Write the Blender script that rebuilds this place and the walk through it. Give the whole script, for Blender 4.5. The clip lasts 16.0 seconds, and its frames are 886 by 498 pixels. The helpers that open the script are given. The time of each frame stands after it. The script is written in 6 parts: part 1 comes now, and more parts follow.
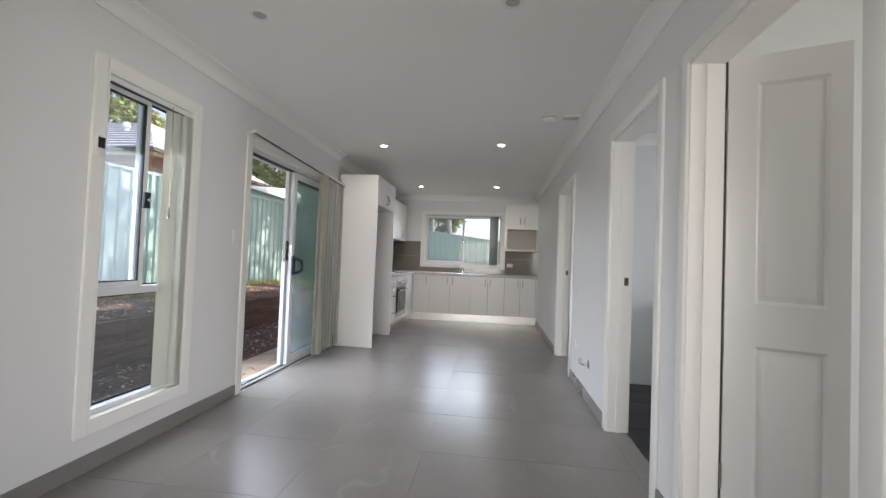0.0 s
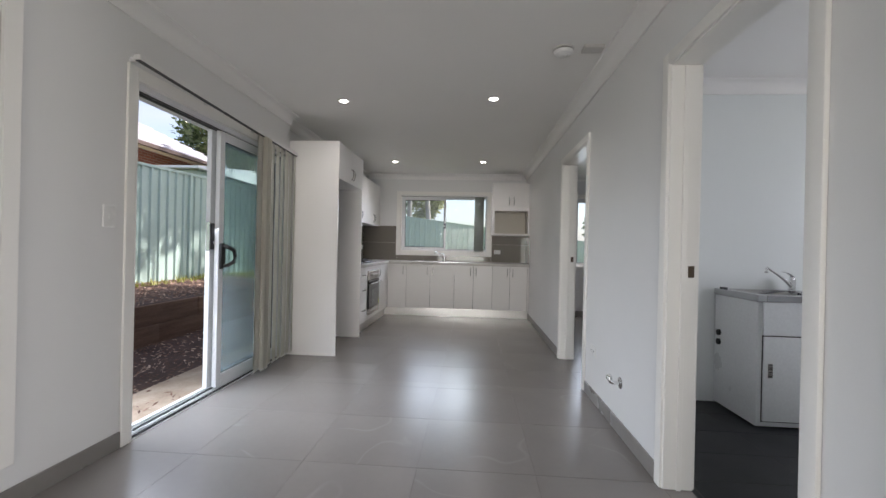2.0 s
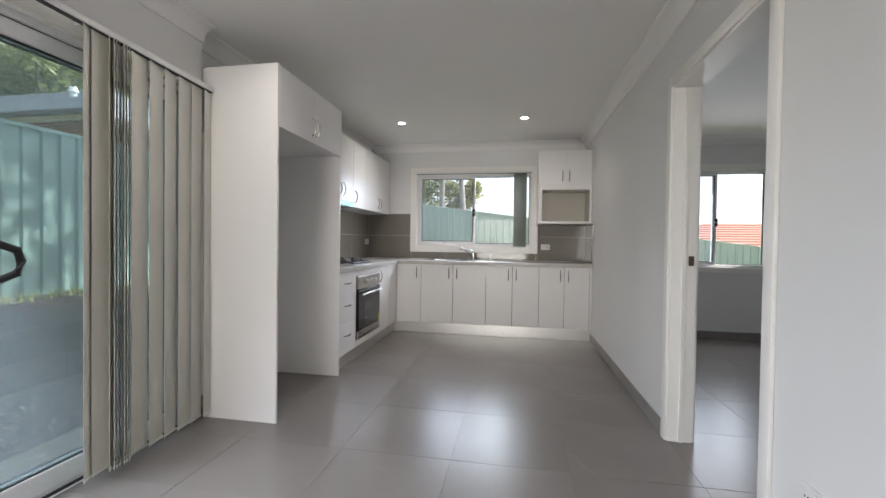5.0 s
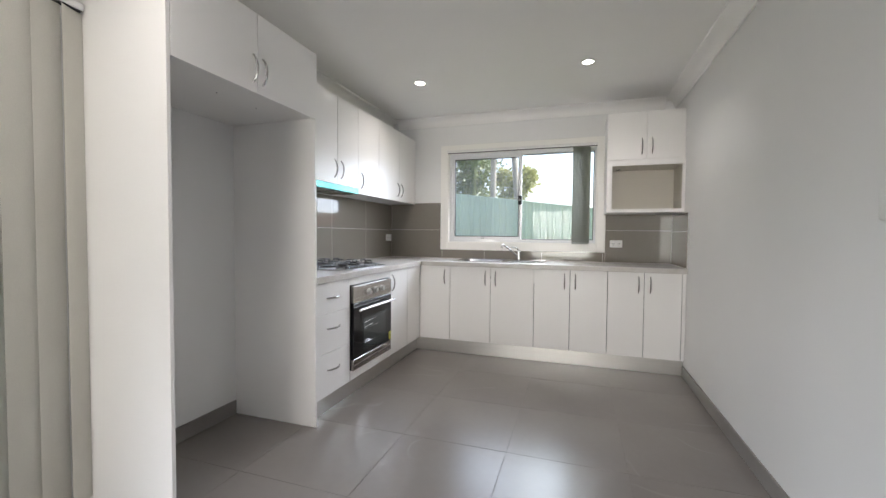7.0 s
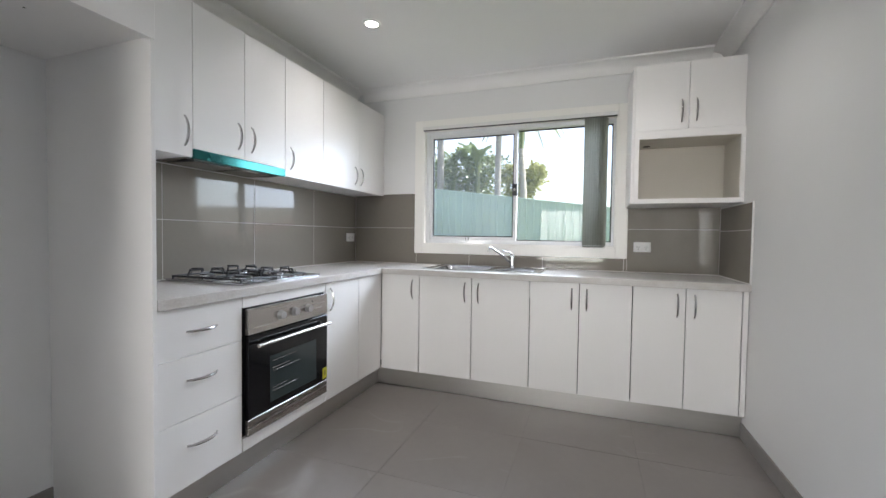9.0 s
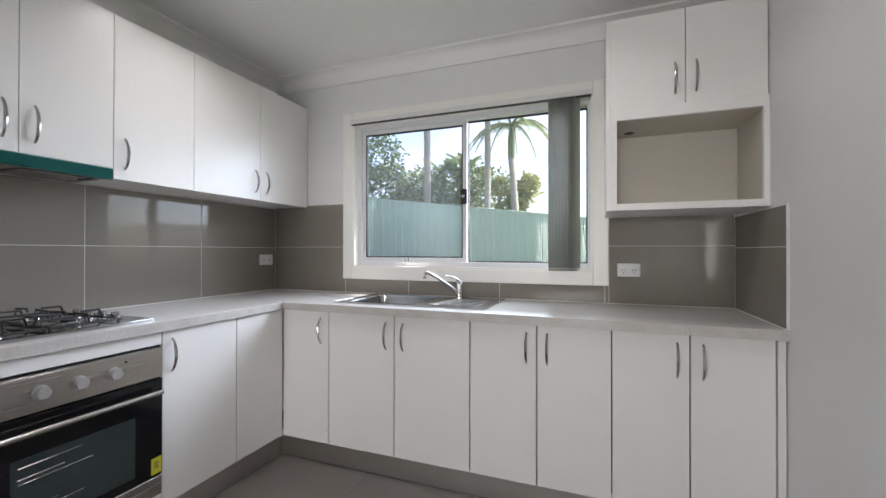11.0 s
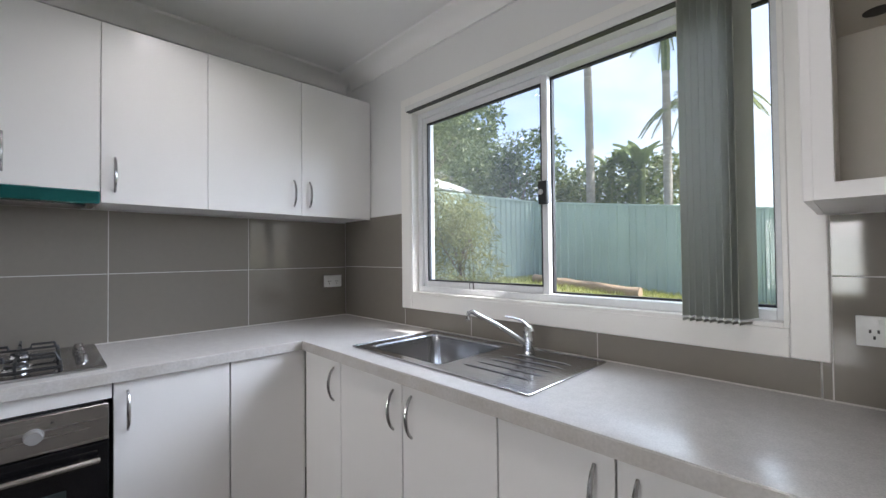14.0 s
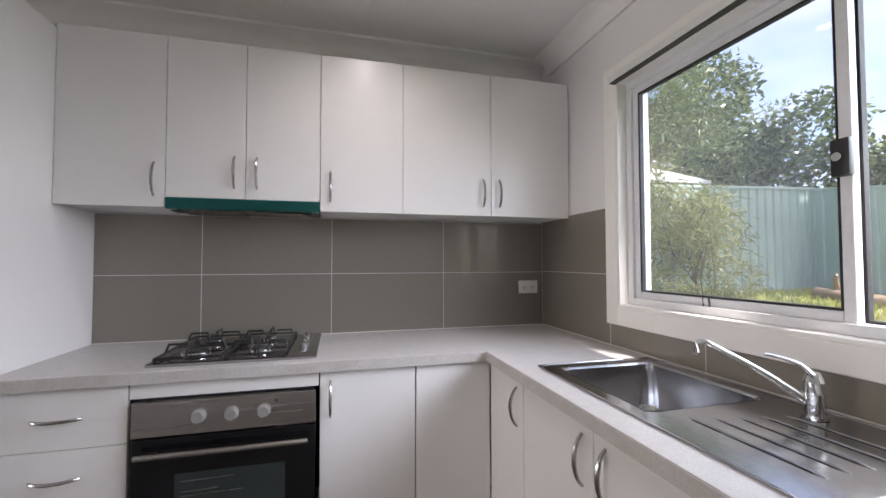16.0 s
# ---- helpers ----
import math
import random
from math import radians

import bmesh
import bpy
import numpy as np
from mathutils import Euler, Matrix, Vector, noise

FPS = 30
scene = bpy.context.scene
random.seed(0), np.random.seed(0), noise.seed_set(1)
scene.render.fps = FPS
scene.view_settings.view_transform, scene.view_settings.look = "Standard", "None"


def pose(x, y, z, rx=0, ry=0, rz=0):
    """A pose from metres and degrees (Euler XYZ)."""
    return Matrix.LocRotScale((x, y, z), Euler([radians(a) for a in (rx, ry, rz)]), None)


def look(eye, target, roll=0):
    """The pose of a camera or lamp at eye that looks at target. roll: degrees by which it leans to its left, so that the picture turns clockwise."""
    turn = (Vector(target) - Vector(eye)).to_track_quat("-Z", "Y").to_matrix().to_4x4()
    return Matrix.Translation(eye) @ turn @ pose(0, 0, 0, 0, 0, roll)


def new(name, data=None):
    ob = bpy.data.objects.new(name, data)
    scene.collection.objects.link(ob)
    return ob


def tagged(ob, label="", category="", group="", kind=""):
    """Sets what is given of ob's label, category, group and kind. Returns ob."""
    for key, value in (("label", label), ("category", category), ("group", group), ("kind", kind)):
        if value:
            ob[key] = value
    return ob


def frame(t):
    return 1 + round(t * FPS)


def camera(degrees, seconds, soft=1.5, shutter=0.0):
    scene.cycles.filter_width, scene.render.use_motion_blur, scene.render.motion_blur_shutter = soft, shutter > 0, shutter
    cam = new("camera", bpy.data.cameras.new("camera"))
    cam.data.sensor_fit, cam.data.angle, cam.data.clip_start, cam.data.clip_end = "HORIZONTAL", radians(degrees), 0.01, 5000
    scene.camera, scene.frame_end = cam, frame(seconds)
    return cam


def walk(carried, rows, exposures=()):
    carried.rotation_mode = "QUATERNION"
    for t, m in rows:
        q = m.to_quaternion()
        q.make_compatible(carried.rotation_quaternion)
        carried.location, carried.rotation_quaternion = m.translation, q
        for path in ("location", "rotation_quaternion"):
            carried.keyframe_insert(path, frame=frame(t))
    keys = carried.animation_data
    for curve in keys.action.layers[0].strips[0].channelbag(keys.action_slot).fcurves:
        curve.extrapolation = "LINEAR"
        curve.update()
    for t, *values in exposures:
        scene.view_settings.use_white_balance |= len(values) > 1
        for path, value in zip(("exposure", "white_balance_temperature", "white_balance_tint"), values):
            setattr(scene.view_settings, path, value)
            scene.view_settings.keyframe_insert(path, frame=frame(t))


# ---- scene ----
cam = camera(95.1, 16.0)
PATH = [
    (0, (0.07, -0.066, 1.144), (-0.179, 1.918, 1.199), 2.2),
    (0.5, (0.008, 0.156, 1.13), (-0.142, 2.15, 1.16), 1.7),
    (1, (-0.052, 0.348, 1.131), (-0.155, 2.345, 1.154), 1.4),
    (1.5, (-0.043, 0.622, 1.135), (-0.171, 2.618, 1.15), 1.3),
    (2, (-0.047, 0.892, 1.127), (-0.191, 2.887, 1.125), 1.3),
    (2.5, (-0.072, 1.177, 1.13), (-0.244, 3.17, 1.112), 1.2),
    (3, (-0.033, 1.471, 1.135), (-0.234, 3.461, 1.111), 1.1),
    (3.5, (-0.039, 1.748, 1.12), (-0.265, 3.735, 1.095), 1.1),
    (4, (-0.031, 2.071, 1.125), (-0.288, 4.054, 1.098), 1.3),
    (6.5, (0.046, 3.549, 1.138), (-0.511, 5.469, 1.081), 0.1),
    (7, (0.036, 3.825, 1.16), (-0.593, 5.722, 1.09), 0.5),
    (7.5, (0.052, 4.069, 1.162), (-0.615, 5.953, 1.09), 0.6),
    (8, (0.045, 4.347, 1.158), (-0.666, 6.215, 1.078), 0.7),
    (8.5, (0.06, 4.595, 1.153), (-0.67, 6.454, 1.072), 0.7),
    (9, (0.035, 4.848, 1.146), (-0.645, 6.727, 1.083), 0.8),
    (9.5, (0.05, 5.108, 1.142), (-0.623, 6.99, 1.1), 0.7),
    (10, (0.08, 5.317, 1.135), (-0.553, 7.215, 1.128), 0.3),
    (12.5, (0.438, 6.259, 1.285), (-0.544, 8.002, 1.309), -0.6),
    (13, (0.447, 6.398, 1.279), (-0.656, 8.066, 1.306), -0.6),
    (13.5, (0.376, 6.574, 1.276), (-0.88, 8.13, 1.306), -0.6),
    (14, (0.343, 6.718, 1.276), (-1.085, 8.118, 1.312), -0.6),
    (14.5, (0.332, 6.874, 1.289), (-1.269, 8.072, 1.345), -0.5),
    (15, (0.326, 6.971, 1.283), (-1.425, 7.935, 1.342), -0.3),
    (15.5, (0.285, 6.968, 1.274), (-1.578, 7.691, 1.338), -0.3),
    (16, (0.174, 6.945, 1.272), (-1.76, 7.452, 1.336), -0.1),
]
walk(cam, [(t, look(eye, target, roll)) for t, eye, target, roll in PATH], exposures=[(0.0, 1.10, 6350, 16), (1.5, 0.94, 6350, 16), (3.5, 1.04, 6350, 16), (6.5, 1.62, 6450, 15), (8.0, 1.80, 6200, 14), (9.5, 1.67, 6150, 14), (12.5, 1.40, 6200, 16), (13.5, 1.33, 6020, 15), (14.5, 1.30, 6150, 18), (16.0, 1.34, 6400, 21)])


# ---- world, sun and daylight ----
SUN_DIR = Vector((0.62, 0.26, 0.74)).normalized()
world = bpy.data.worlds.new("sky")
scene.world = world
world.use_nodes = True
wn = world.node_tree.nodes
wl = world.node_tree.links
sky = wn.new("ShaderNodeTexSky")
sky.sky_type = "NISHITA"
sky.sun_disc = False
sky.sun_elevation = math.asin(SUN_DIR.z)
sky.sun_rotation = math.atan2(SUN_DIR.x, SUN_DIR.y)
sky.air_density, sky.dust_density, sky.ozone_density = 1.1, 2.5, 1.6
wn["Background"].inputs["Strength"].default_value = 0.15
# thin white cloud over the blue
sky_dir = wn.new("ShaderNodeTexCoord")
sky_map = wn.new("ShaderNodeMapping")
sky_map.inputs["Scale"].default_value = (1.0, 1.0, 2.6)
cloud = wn.new("ShaderNodeTexNoise")
cloud.inputs["Scale"].default_value, cloud.inputs["Detail"].default_value, cloud.inputs["Distortion"].default_value = 2.3, 7, 0.5
cover = wn.new("ShaderNodeMapRange")
cover.inputs["From Min"].default_value, cover.inputs["From Max"].default_value = 0.36, 0.66
cover.inputs["To Min"].default_value, cover.inputs["To Max"].default_value = 0.08, 0.88
veil = wn.new("ShaderNodeMix")
veil.data_type = "RGBA"
veil.inputs["B"].default_value = (3.7, 3.7, 3.9, 1)
wl.new(sky_dir.outputs["Generated"], sky_map.inputs["Vector"])
wl.new(sky_map.outputs[0], cloud.inputs["Vector"])
wl.new(cloud.outputs["Fac"], cover.inputs["Value"])
wl.new(cover.outputs[0], veil.inputs["Factor"])
wl.new(sky.outputs[0], veil.inputs["A"])
wl.new(veil.outputs["Result"], wn["Background"].inputs["Color"])

sun_data = bpy.data.lights.new("sun", "SUN")
sun_data.energy, sun_data.angle, sun_data.color = 5.0, radians(0.5), (1.0, 0.95, 0.87)
sun = new("sun", sun_data)
sun.matrix_world = look((8, 6, 12), Vector((8, 6, 12)) - SUN_DIR)


def sky_lamp(name, centre, aim, wide, high, watts, colour=(0.95, 0.96, 1.0), spread=150):
    """Daylight that comes in through one opening."""
    data = bpy.data.lights.new(name, "AREA")
    data.shape, data.size, data.size_y, data.energy, data.color = "RECTANGLE", wide, high, watts, colour
    data.spread = radians(spread)
    ob = new(name, data)
    ob.matrix_world = look(centre, Vector(centre) + Vector(aim))
    return ob


# ---- the plan ----
XL, XK, XR = -1.95, -2.035, 0.89      # living room's left wall, kitchen's left wall, right wall
YB, YF = 8.145, -1.7                  # kitchen's back wall, wall behind the start
CEIL = 2.455
TW = 0.16                             # outer walls
XR2 = 1.02                            # far face of the inner wall
XE = 3.7                              # outer wall of the side rooms

sky_lamp("daylight_slider", (XL - 0.24, 3.45, 1.05), (1, 0.1, -1.2), 0.8, 1.8, 13, (0.82, 0.91, 1.0), 120)
sky_lamp("daylight_window", (XL - 0.45, 2.0, 1.2), (1, 0, -0.8), 0.6, 1.6, 8, (0.86, 0.93, 1.0), 130)
sky_lamp("daylight_kitchen", (-0.4, YB + 0.6, 1.85), (-0.45, -1, -0.6), 2.0, 0.85, 8.5, (0.86, 0.93, 1.0), 90)
sky_lamp("daylight_bedroom", (2.37, YB + 0.18, 1.5), (0, -1, -0.4), 1.1, 1.1, 6, (0.90, 0.95, 1.0))
sky_lamp("daylight_laundry", (XE + 0.05, 3.1, 1.6), (-1, 0, -0.3), 0.6, 0.8, 8)
sky_lamp("daylight_bath", (XE + 0.05, 0.6, 1.5), (-1, 0, -0.45), 1.0, 1.0, 15, (1.0, 0.96, 0.90))
sky_lamp("daylight_south", (-0.4, YF - 0.12, 1.3), (0, 1, -0.03), 2.1, 1.7, 10.5, (1.0, 0.955, 0.875), 70)


# ---- materials ----
def nodes_of(name):
    m = bpy.data.materials.new(name)
    m.use_nodes = True
    return m, m.node_tree.nodes, m.node_tree.links, m.node_tree.nodes["Principled BSDF"]


def surface(name, colour, rough=0.5, metal=0.0, vary=0.06, scale=3.0, fine=60.0, fine_vary=0.04, bump=0.02, stretch=(1, 1, 1), tone=None,
            rough_vary=0.08, random_tint=0.0, spec=0.5, coat=0.0):
    """A painted, stone or timber surface: two scales of tone, a little relief, uneven gloss."""
    m, n, l, b = nodes_of(name)
    coord = n.new("ShaderNodeTexCoord")
    mapping = n.new("ShaderNodeMapping")
    mapping.inputs["Scale"].default_value = stretch
    l.new(coord.outputs["Object"], mapping.inputs["Vector"])
    big = n.new("ShaderNodeTexNoise")
    big.inputs["Scale"].default_value, big.inputs["Detail"].default_value = scale, 5
    small = n.new("ShaderNodeTexNoise")
    small.inputs["Scale"].default_value, small.inputs["Detail"].default_value = fine, 3
    for t in (big, small):
        l.new(mapping.outputs[0], t.inputs["Vector"])
    mix = n.new("ShaderNodeMix")
    mix.data_type = "RGBA"
    other = tone or tuple(c * (1 - 3 * vary) for c in colour)
    mix.inputs["A"].default_value, mix.inputs["B"].default_value = (*colour, 1), (*other, 1)
    ramp = n.new("ShaderNodeMapRange")
    ramp.inputs["From Min"].default_value, ramp.inputs["From Max"].default_value = 0.35, 0.75
    l.new(big.outputs["Fac"], ramp.inputs["Value"])
    l.new(ramp.outputs[0], mix.inputs["Factor"])
    val = n.new("ShaderNodeHueSaturation")
    l.new(mix.outputs["Result"], val.inputs["Color"])
    amount = n.new("ShaderNodeMapRange")
    amount.inputs["To Min"].default_value, amount.inputs["To Max"].default_value = 1 - 2 * fine_vary, 1 + 2 * fine_vary
    l.new(small.outputs["Fac"], amount.inputs["Value"])
    if random_tint:
        info = n.new("ShaderNodeObjectInfo")
        rnd = n.new("ShaderNodeMapRange")
        rnd.inputs["To Min"].default_value, rnd.inputs["To Max"].default_value = 1 - random_tint, 1 + random_tint
        l.new(info.outputs["Random"], rnd.inputs["Value"])
        times = n.new("ShaderNodeMath")
        times.operation = "MULTIPLY"
        l.new(rnd.outputs[0], times.inputs[0])
        l.new(amount.outputs[0], times.inputs[1])
        l.new(times.outputs[0], val.inputs["Value"])
    else:
        l.new(amount.outputs[0], val.inputs["Value"])
    l.new(val.outputs[0], b.inputs["Base Color"])
    r = n.new("ShaderNodeMapRange")
    r.inputs["To Min"].default_value, r.inputs["To Max"].default_value = max(0.02, rough - rough_vary), min(1, rough + rough_vary)
    l.new(big.outputs["Fac"], r.inputs["Value"])
    l.new(r.outputs[0], b.inputs["Roughness"])
    b.inputs["Metallic"].default_value = metal
    b.inputs["Specular IOR Level"].default_value = spec
    b.inputs["Coat Weight"].default_value = coat
    if bump:
        bp = n.new("ShaderNodeBump")
        bp.inputs["Strength"].default_value, bp.inputs["Distance"].default_value = bump * 5, 0.004
        l.new(small.outputs["Fac"], bp.inputs["Height"])
        l.new(bp.outputs[0], b.inputs["Normal"])
    return m


def veined_tile(name, colour, vein, rough):
    """Glazed stone-look floor tile: cloudy tone, thin pale veins, each tile a little different."""
    m = surface(name, colour, rough, vary=0.03, scale=1.6, fine=25, fine_vary=0.02, bump=0.002, rough_vary=0.02, random_tint=0.02)
    n, l, b = m.node_tree.nodes, m.node_tree.links, m.node_tree.nodes["Principled BSDF"]
    coord = n.new("ShaderNodeTexCoord")
    info = n.new("ShaderNodeObjectInfo")
    shift = n.new("ShaderNodeVectorMath")
    shift.operation = "MULTIPLY_ADD"
    comb = n.new("ShaderNodeCombineXYZ")
    for i in range(3):
        l.new(info.outputs["Random"], comb.inputs[i])
    shift.inputs[1].default_value = (37, 53, 11)
    l.new(comb.outputs[0], shift.inputs[0])
    l.new(coord.outputs["Object"], shift.inputs[2])
    noise_v = n.new("ShaderNodeTexNoise")
    noise_v.inputs["Scale"].default_value, noise_v.inputs["Detail"].default_value, noise_v.inputs["Distortion"].default_value = 1.0, 2, 0.1
    l.new(shift.outputs[0], noise_v.inputs["Vector"])
    off = n.new("ShaderNodeMath")
    off.operation = "SUBTRACT"
    off.inputs[1].default_value = 0.5
    l.new(noise_v.outputs["Fac"], off.inputs[0])
    ab = n.new("ShaderNodeMath")
    ab.operation = "ABSOLUTE"
    l.new(off.outputs[0], ab.inputs[0])
    line = n.new("ShaderNodeMapRange")
    line.inputs["From Min"].default_value, line.inputs["From Max"].default_value = 0.0, 0.006
    line.inputs["To Min"].default_value, line.inputs["To Max"].default_value = 0.10, 0.0
    l.new(ab.outputs[0], line.inputs["Value"])
    patch = n.new("ShaderNodeTexNoise")
    patch.inputs["Scale"].default_value = 2.3
    l.new(shift.outputs[0], patch.inputs["Vector"])
    gate = n.new("ShaderNodeMapRange")
    gate.inputs["From Min"].default_value, gate.inputs["From Max"].default_value = 0.5, 0.62
    l.new(patch.outputs["Fac"], gate.inputs["Value"])
    both = n.new("ShaderNodeMath")
    both.operation = "MULTIPLY"
    l.new(line.outputs[0], both.inputs[0])
    l.new(gate.outputs[0], both.inputs[1])
    mix = n.new("ShaderNodeMix")
    mix.data_type = "RGBA"
    mix.inputs["B"].default_value = (*vein, 1)
    old = b.inputs["Base Color"].links[0].from_socket
    l.new(both.outputs[0], mix.inputs["Factor"])
    l.new(old, mix.inputs["A"])
    l.new(mix.outputs["Result"], b.inputs["Base Color"])
    return m


def glass(name, tint, gloss=0.0, haze=0.0):
    """A thin pane: clear with a tint, mirror-like at a slant; haze: a pale film for glare and dust."""
    m, n, l, b = nodes_of(name)
    n.remove(b)
    clear = n.new("ShaderNodeBsdfTransparent")
    clear.inputs["Color"].default_value = (*tint, 1)
    shine = n.new("ShaderNodeBsdfGlossy")
    shine.inputs["Roughness"].default_value = gloss
    lw = n.new("ShaderNodeLayerWeight")
    lw.inputs["Blend"].default_value = 0.5
    pw = n.new("ShaderNodeMath")
    pw.operation = "POWER"
    pw.inputs[1].default_value = 4.0
    l.new(lw.outputs["Facing"], pw.inputs[0])
    fres = n.new("ShaderNodeMapRange")
    fres.inputs["To Min"].default_value, fres.inputs["To Max"].default_value = 0.012, 0.6
    l.new(pw.outputs[0], fres.inputs["Value"])
    mix = n.new("ShaderNodeMixShader")
    l.new(fres.outputs[0], mix.inputs["Fac"])
    l.new(clear.outputs[0], mix.inputs[1])
    l.new(shine.outputs[0], mix.inputs[2])
    last = mix
    # glare on the pane, and some dust, put in as a pale layer
    if haze:
        film = n.new("ShaderNodeBsdfTranslucent")
        film.inputs["Color"].default_value = (0.75, 0.80, 0.82, 1)
        last = n.new("ShaderNodeMixShader")
        last.inputs["Fac"].default_value = haze
        l.new(mix.outputs[0], last.inputs[1])
        l.new(film.outputs[0], last.inputs[2])
    l.new(last.outputs[0], n["Material Output"].inputs["Surface"])
    return m


def glow(name, colour, strength):
    m, n, l, b = nodes_of(name)
    b.inputs["Base Color"].default_value = (0.9, 0.9, 0.88, 1)
    b.inputs["Emission Color"].default_value = (*colour, 1)
    b.inputs["Emission Strength"].default_value = strength
    return m


def leaf_mat(name, a, b_colour, rough=0.45, through_share=0.3):
    """Leaves: every leaf its own green, light passing through a little."""
    m, n, l, b = nodes_of(name)
    geo = n.new("ShaderNodeNewGeometry")
    ramp = n.new("ShaderNodeMix")
    ramp.data_type = "RGBA"
    ramp.inputs["A"].default_value, ramp.inputs["B"].default_value = (*a, 1), (*b_colour, 1)
    l.new(geo.outputs["Random Per Island"], ramp.inputs["Factor"])
    l.new(ramp.outputs["Result"], b.inputs["Base Color"])
    b.inputs["Roughness"].default_value = rough
    thin = n.new("ShaderNodeBsdfTranslucent")
    l.new(ramp.outputs["Result"], thin.inputs["Color"])
    mix = n.new("ShaderNodeMixShader")
    mix.inputs["Fac"].default_value = through_share
    l.new(b.outputs[0], mix.inputs[1])
    l.new(thin.outputs[0], mix.inputs[2])
    l.new(mix.outputs[0], n["Material Output"].inputs["Surface"])
    return m


M_WALL = surface("wall_paint", (0.775, 0.773, 0.762), 0.42, vary=0.012, scale=1.2, fine=180, fine_vary=0.008, bump=0.012)
M_CEIL = surface("ceiling_paint", (0.87, 0.86, 0.84), 0.7, vary=0.01, scale=1.0, fine=150, fine_vary=0.008, bump=0.01)
M_TRIM = surface("trim_gloss", (0.87, 0.855, 0.815), 0.30, rough_vary=0.006, vary=0.003, scale=2.0, fine=90, fine_vary=0.006, bump=0.0)
M_DOOR = surface("door_paint", (0.81, 0.80, 0.775), 0.32, vary=0.012, scale=2.0, fine=120, fine_vary=0.01, bump=0.01)
M_CAB = surface("cabinet_laminate", (0.84, 0.825, 0.805), 0.28, vary=0.008, scale=1.5, fine=140, fine_vary=0.006, bump=0.002, rough_vary=0.012)
# near-black so the carcass colour carries the shade in the door gaps
M_CARC_SHADE = surface("carcass_gap_shade", (0.055, 0.052, 0.05), 0.5, vary=0.02)
# near-black colour that holds the shade inside gaps, slots and holes
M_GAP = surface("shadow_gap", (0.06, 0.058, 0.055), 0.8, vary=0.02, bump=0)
M_FLOOR = veined_tile("floor_tile", (0.208, 0.190, 0.174), (0.50, 0.48, 0.46), 0.25)
M_GROUT = surface("grout", (0.15, 0.137, 0.126), 0.8, vary=0.05, fine=200)
M_SKIRT = surface("skirting_tile", (0.235, 0.22, 0.205), 0.3, vary=0.05, scale=2, fine=30, fine_vary=0.03, bump=0.004)
M_SPLASH = surface("splashback_tile", (0.235, 0.214, 0.182), 0.06, vary=0.02, scale=1.0, fine=40, fine_vary=0.02, bump=0.0, rough_vary=0.02, random_tint=0.03, spec=0.42)
M_SGROUT = surface("splashback_grout", (0.66, 0.64, 0.60), 0.8, vary=0.04, fine=200)
M_BENCH = surface("benchtop_laminate", (0.56, 0.545, 0.525), 0.24, vary=0.01, scale=30, fine=320, fine_vary=0.12, bump=0.003, tone=(0.52, 0.505, 0.485), rough_vary=0.02, spec=0.5)
M_STEEL = surface("brushed_steel", (0.45, 0.425, 0.40), 0.27, metal=1.0, vary=0.02, scale=4, fine=160, fine_vary=0.02, bump=0.002, stretch=(1, 0.4, 14), rough_vary=0.03)
M_SINK = surface("sink_steel", (0.50, 0.50, 0.51), 0.17, metal=1.0, vary=0.015, scale=4, fine=90, fine_vary=0.02, bump=0.002, rough_vary=0.03, stretch=(1, 10, 1))
M_CHROME = surface("chrome", (0.78, 0.78, 0.78), 0.08, metal=1.0, vary=0.02, bump=0, rough_vary=0.03)
M_NICKEL = surface("satin_nickel", (0.46, 0.45, 0.44), 0.20, metal=1.0, vary=0.04, bump=0, rough_vary=0.05)
M_BRONZE = surface("dark_bronze", (0.13, 0.095, 0.07), 0.35, metal=0.8, vary=0.06, bump=0)
M_KICK = surface("kickboard_aluminium", (0.62, 0.60, 0.575), 0.30, metal=1.0, vary=0.02, scale=2, fine=60, fine_vary=0.02, bump=0.0, stretch=(1, 1, 14), rough_vary=0.03)
M_KNOB = surface("silver_knob", (0.46, 0.46, 0.455), 0.35, metal=0.6, vary=0.02, bump=0)
M_BLACK = surface("black_plastic", (0.012, 0.012, 0.013), 0.4, vary=0.1, bump=0.005)
M_IRON = surface("cast_iron_enamel", (0.015, 0.015, 0.016), 0.45, vary=0.1, fine=150, bump=0.02)
M_OVENGLASS = surface("oven_black_glass", (0.006, 0.006, 0.007), 0.06, vary=0.05, bump=0, rough_vary=0.02, spec=0.35)
M_OVENWIN = surface("oven_window_glass", (0.030, 0.040, 0.040), 0.06, vary=0.1, bump=0, rough_vary=0.02)
M_TEAL = surface("teal_protective_film", (0.02, 0.15, 0.145), 0.14, metal=0.7, vary=0.08, scale=6, fine=40, fine_vary=0.06, bump=0.01)
M_ALU = surface("white_aluminium", (0.76, 0.77, 0.78), 0.35, vary=0.02, scale=3, bump=0.003)
M_RUBBER = surface("seal_rubber", (0.02, 0.02, 0.022), 0.7, vary=0.1, bump=0)
M_TRACK = surface("dark_track", (0.05, 0.05, 0.052), 0.45, metal=0.3, vary=0.1, bump=0)
M_BLIND = surface("blind_fabric", (0.75, 0.73, 0.66), 0.8, random_tint=0.14, vary=0.03, scale=4, fine=400, fine_vary=0.05, bump=0.03, stretch=(1, 1, 0.5))
M_BLIND_P = surface("pale_blind_fabric", (0.74, 0.755, 0.70), 0.85, vary=0.02, scale=4, fine=400, fine_vary=0.04, bump=0.03, stretch=(1, 1, 0.5))
